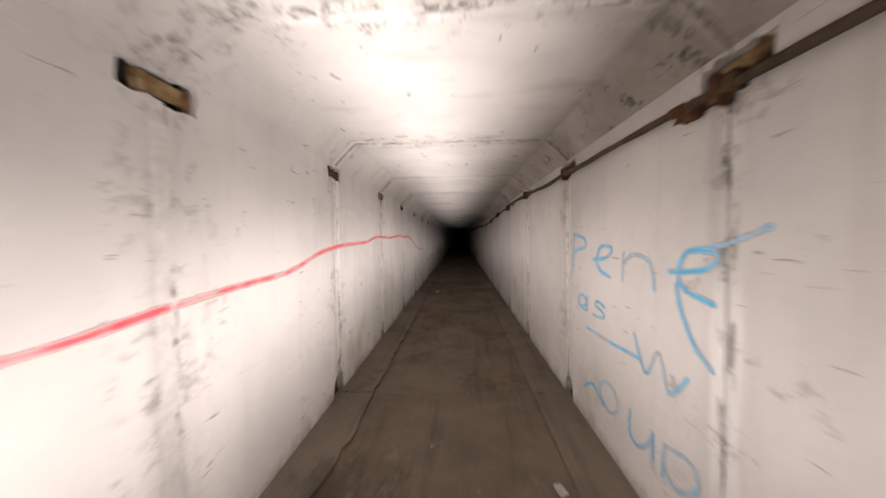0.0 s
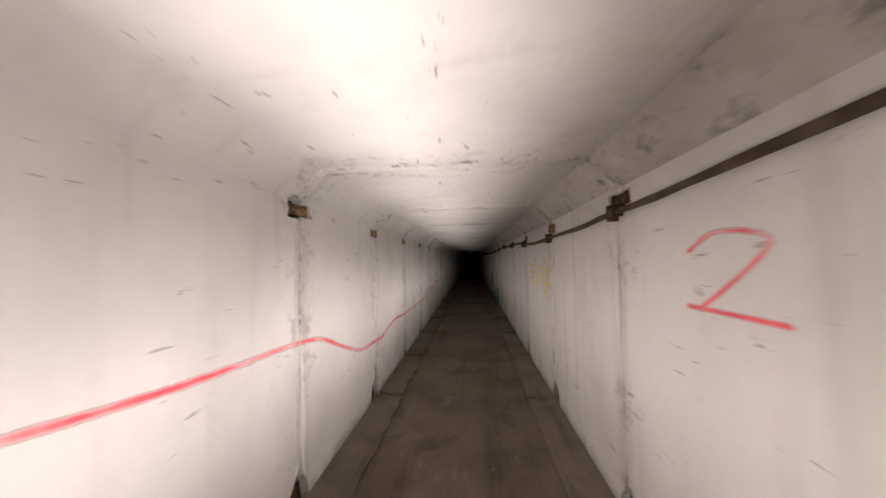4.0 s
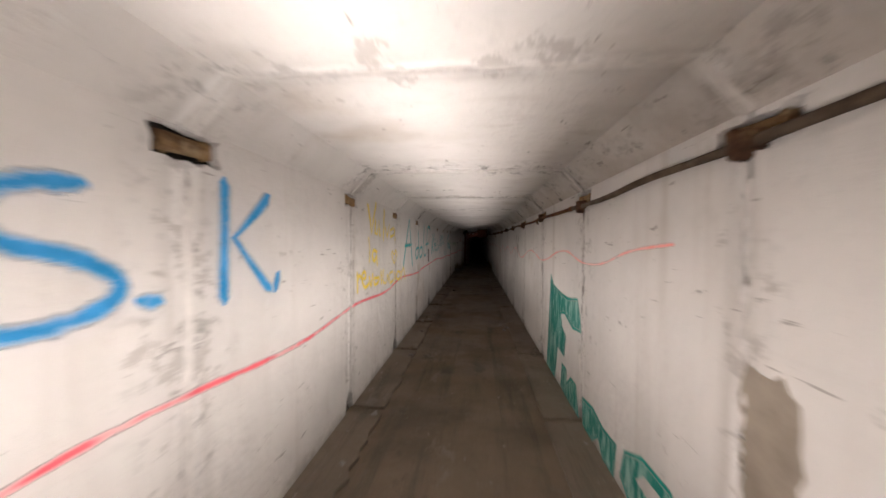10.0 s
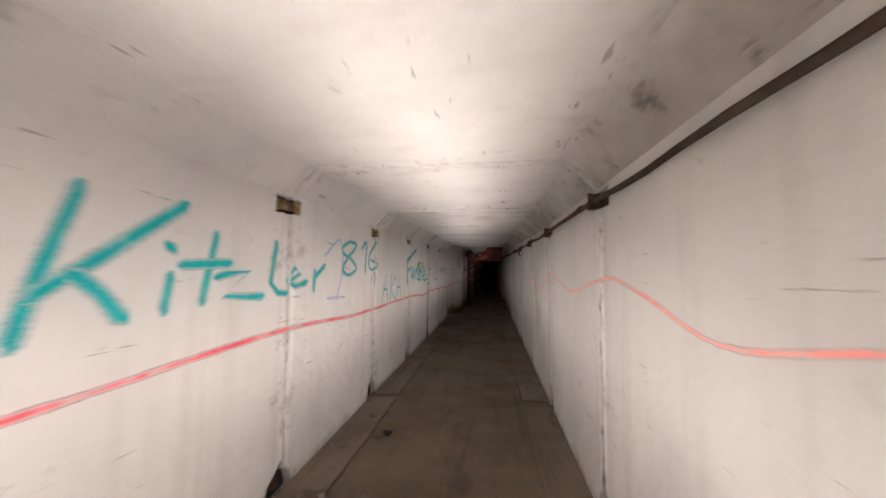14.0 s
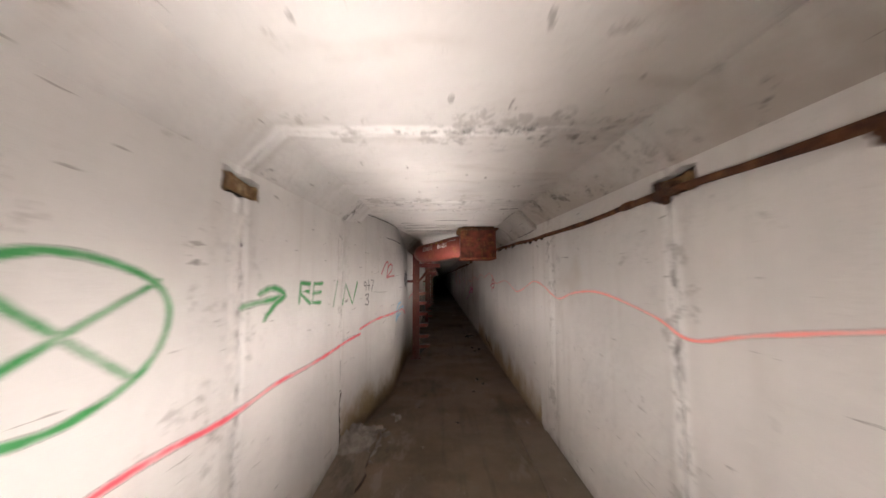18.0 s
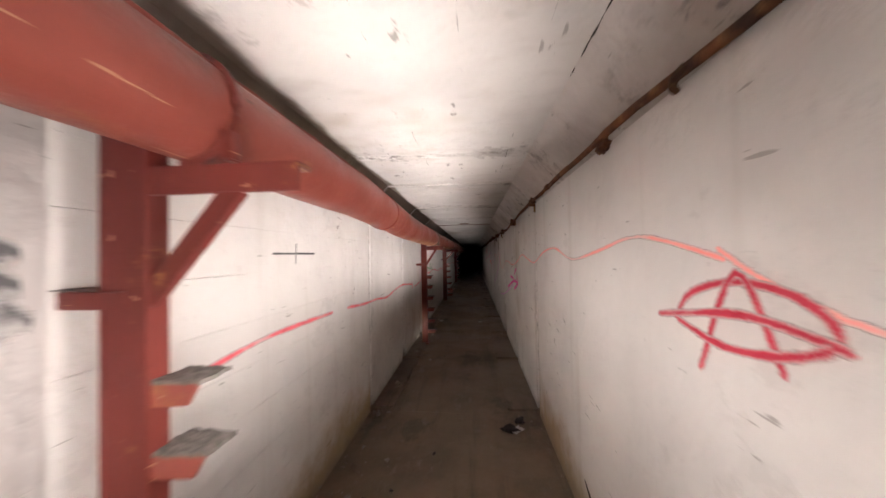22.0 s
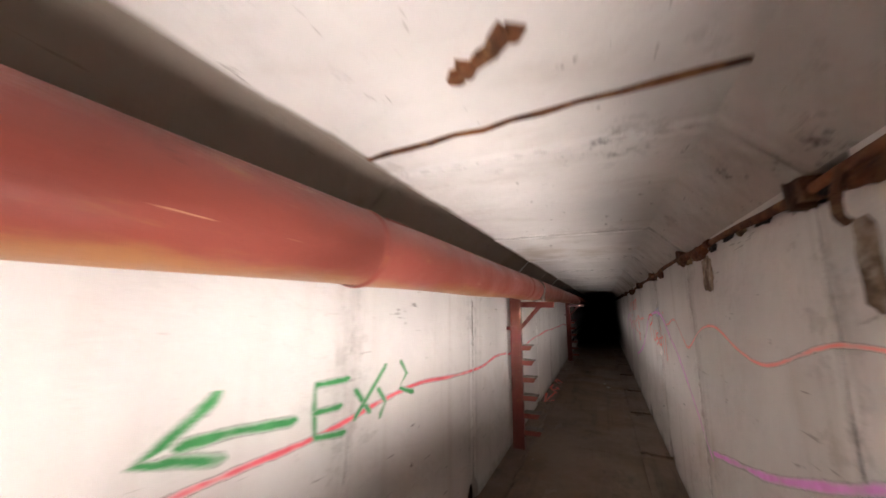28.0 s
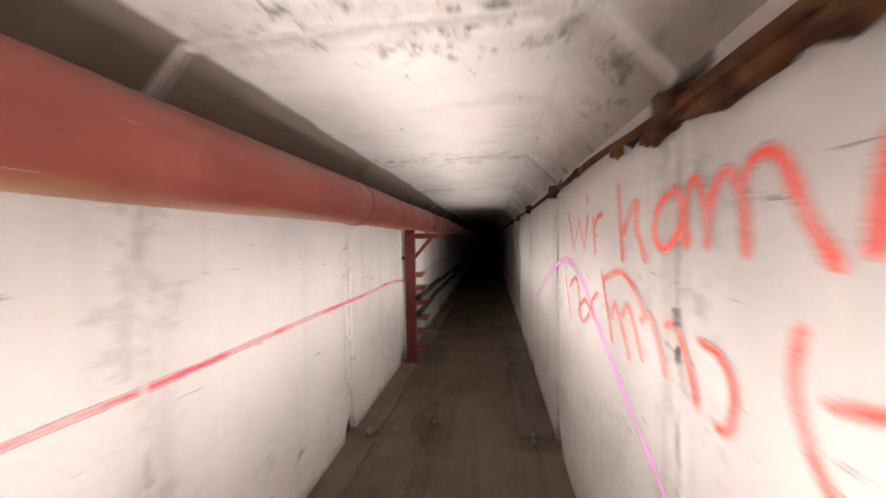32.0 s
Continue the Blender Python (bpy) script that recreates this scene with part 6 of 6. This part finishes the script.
# ---- pieces of floor and walls ----
strip_ends = RINGS + [STEP_Y]
slabs = list(zip(strip_ends, strip_ends[1:])) + [(STEP_Y, 34.6), (34.6, 36.4), (36.4, RING_Y)] + list(zip(RINGS_B, RINGS_B[1:]))
for y0, y1 in slabs:
    cast = STEP_Y <= y0 < RING_Y - 0.1
    inner = (-0.65 if cast else -0.45) if y0 >= STEP_Y else -0.63
    inner = -0.93 if y0 == STEP_Y else inner
    outer = 0.9 if cast else 0.63
    g = 0.0015
    lap = 0.0 if cast else 0.3
    wl, wr = inner - lap, outer + lap
    o = ragged(wl, y0 + g, wr, y0 + g, 0.2, 0.003) + ragged(wr, y0 + g, wr, y1 - g, 0.25, 0.003) + ragged(wr, y1 - g, wl, y1 - g, 0.2, 0.003) + ragged(wl, y1 - g, wl, y0 + g, 0.25, 0.003)
    dz = rnd.uniform(-0.002, 0.0015)
    part("floor_slab", prism(o, lambda u, v, w: (u, v, dz - w), 0.04), M_FLOOR, floor)
    if not cast:
        for xa, xb in ((left_x(y0 + 0.1) - 0.02, inner - g), (outer + g, 0.92)):
            ya, yb = (y0 + rnd.uniform(0.02, 0.12), y1 - rnd.uniform(0.02, 0.14)) if 9 < y0 else (y0 + g, y1 - g)
            o = ragged(xa, ya, xb, ya, 0.05, 0.016) + ragged(xb, ya, xb, yb, 0.09, 0.014) + ragged(xb, yb, xa, yb, 0.05, 0.016) + [(xa, yb)]
            part("edge_strip", prism(o, lambda u, v, w: (u, v, 0.024 + dz - w), 0.06), M_STRIP, floor)

for k, (y0, y1) in enumerate(zip(strip_ends, strip_ends[1:])):
    o = panel_outline(y0, y1, k > 0, y1 < STEP_Y - 0.01)
    part("wall_panel", prism(o, lambda u, v, w: (-0.9 - w, u, v), 0.064), M_WALL, wall_left)
    o = panel_outline(y0, y1, k > 0, y1 < STEP_Y - 0.01)
    part("wall_panel", prism(o, lambda u, v, w: (0.9 + w, u, v), 0.064), M_WALL, wall_right)
for k, (y0, y1) in enumerate(zip(RINGS_B, RINGS_B[1:])):
    o = panel_outline(y0, y1, True, True)
    part("wall_panel", prism(o, lambda u, v, w: (-0.65 - w, u, v), 0.064), M_WALL_B, wall_left_inner)
    o = panel_outline(y0, y1, True, True)
    part("wall_panel", prism(o, lambda u, v, w: (0.9 + w, u, v), 0.064), M_WALL_B, wall_right)
# cast stretch: board-marked strips
z = -0.02
for h in (0.19, 0.21, 0.18, 0.22, 0.2, 0.19, 0.21, 0.2, 0.18, 0.2, 0.15):
    top = min(z + h, 2.12)
    off = rnd.uniform(-0.0012, 0.0012)
    a, d = SPLAY_END, RING_Y - 0.008
    o = ragged(a, z + 0.0008, d, z + 0.0008, 0.3, 0.0012) + ragged(d, z, d, top, 0.2, 0.002) + ragged(d, top - 0.0008, a, top - 0.0008, 0.3, 0.0012) + ragged(a, top, a, z, 0.05, 0.008)
    part("board_mark", prism(o, lambda u, v, w: (-0.65 + off - w, u, v), 0.066), M_BOARD, wall_left_inner)
    z = top
o = [(STEP_Y + 0.003, -0.02), (RING_Y - 0.008, -0.02)] + ragged(RING_Y - 0.008, 0.05, RING_Y - 0.008, 1.9, 0.2, 0.004) + [(RING_Y - 0.008, 1.912), (STEP_Y + 0.003, 1.912)]
part("plaster_face", prism(o, lambda u, v, w: (0.9 + w, u, v), 0.066), M_BOARD, wall_right)
# splayed plaster where the passage narrows
b = bmesh.new()
rows = [[b.verts.new((x + (0.001 if y < 33.5 else 0.0016), y, z)) for z in (-0.02, 0.5, 1.0, 1.5, 2.2)] for y, x in SPLAY]
for p, q in zip(rows, rows[1:]):
    for i in range(4):
        b.faces.new((p[i], q[i], q[i + 1], p[i + 1]))
for v in bmesh.ops.extrude_face_region(b, geom=b.faces[:])["geom"]:
    if isinstance(v, bmesh.types.BMVert):
        v.co.x -= 0.06
bmesh.ops.recalc_face_normals(b, faces=b.faces[:])
for f in b.faces:
    f.smooth = abs(f.normal.x) > 0.8
tagged(part("wall_splay", b, M_BOARD), "plastered wall drawing in where the passage narrows", "wall", kind="structure")

# mortar in the joints between the rings, nearly flush, with smeared beads here and there
for y in JOINTS:
    inner = y > STEP_Y
    for sign, x, root in ((-1, -0.65 if inner else -0.9, wall_left_inner if inner else wall_left), (1, 0.9, wall_right)):
        top = pocket_z(y) - 0.1
        o = ragged(y - 0.014, 0.16, y + 0.014, 0.16, 0.02, 0.004) + ragged(y + 0.014, 0.16, y + 0.014, top, 0.06, 0.003) + ragged(y + 0.014, top, y - 0.014, top, 0.02, 0.004) + ragged(y - 0.014, top, y - 0.014, 0.16, 0.06, 0.003)
        depth = rnd.uniform(0.004, 0.012)
        part("joint_mortar", prism(o, lambda u, v, w: (x + sign * (depth + w), u, v), 0.05), M_JOINT, root)
        # near-black sheets at the back of the pockets: their shade as colour
        for z0, z1, wide in ((-0.01, 0.27, 0.12), (pocket_z(y) - 0.075, pocket_z(y) + 0.075, 0.19)):
            part("pocket_shade_lining", block(*sorted((x + sign * 0.052, x + sign * 0.066)), y - wide, y + wide, z0, z1), M_HOLE, root)
        lo = rnd.uniform(0.2, 0.8)
        while lo < top - 0.2:
            hi = min(top, lo + rnd.uniform(0.12, 0.7))
            n = max(4, int((hi - lo) / 0.035))
            if rnd.random() < (0.75 if y > 9 else 0.35):
                pts = [(x - sign * rnd.uniform(-0.005, 0.003), y + rnd.uniform(-0.007, 0.007), lo + (hi - lo) * i / n) for i in range(n + 1)]
                part("mortar_bead", tube(pts, [rnd.uniform(0.003, 0.013) for _ in pts], 6, None, 1.4), M_BEAD, root, smooth=True)
            lo = hi + rnd.uniform(0.05, 0.5)
        if rnd.random() < (0.55 if y < STEP_Y else 0.35):   # a white strip trowelled beside the joint
            at, wide, lo, hi = y + rnd.choice((-0.03, 0.0, 0.03)), rnd.uniform(0.02, 0.036), rnd.uniform(0.25, 0.5), top - 0.02
            o = ragged(at - wide, lo, at + wide, lo, 0.03, 0.006) + ragged(at + wide, lo, at + wide, hi, 0.07, 0.005) + ragged(at + wide, hi, at - wide, hi, 0.03, 0.006) + ragged(at - wide, hi, at - wide, lo, 0.07, 0.005)
            part("mortar_strip", prism(o, lambda u, v, w: (x - sign * (0.0013 - w), u, v), 0.0012), M_BEAD, root)
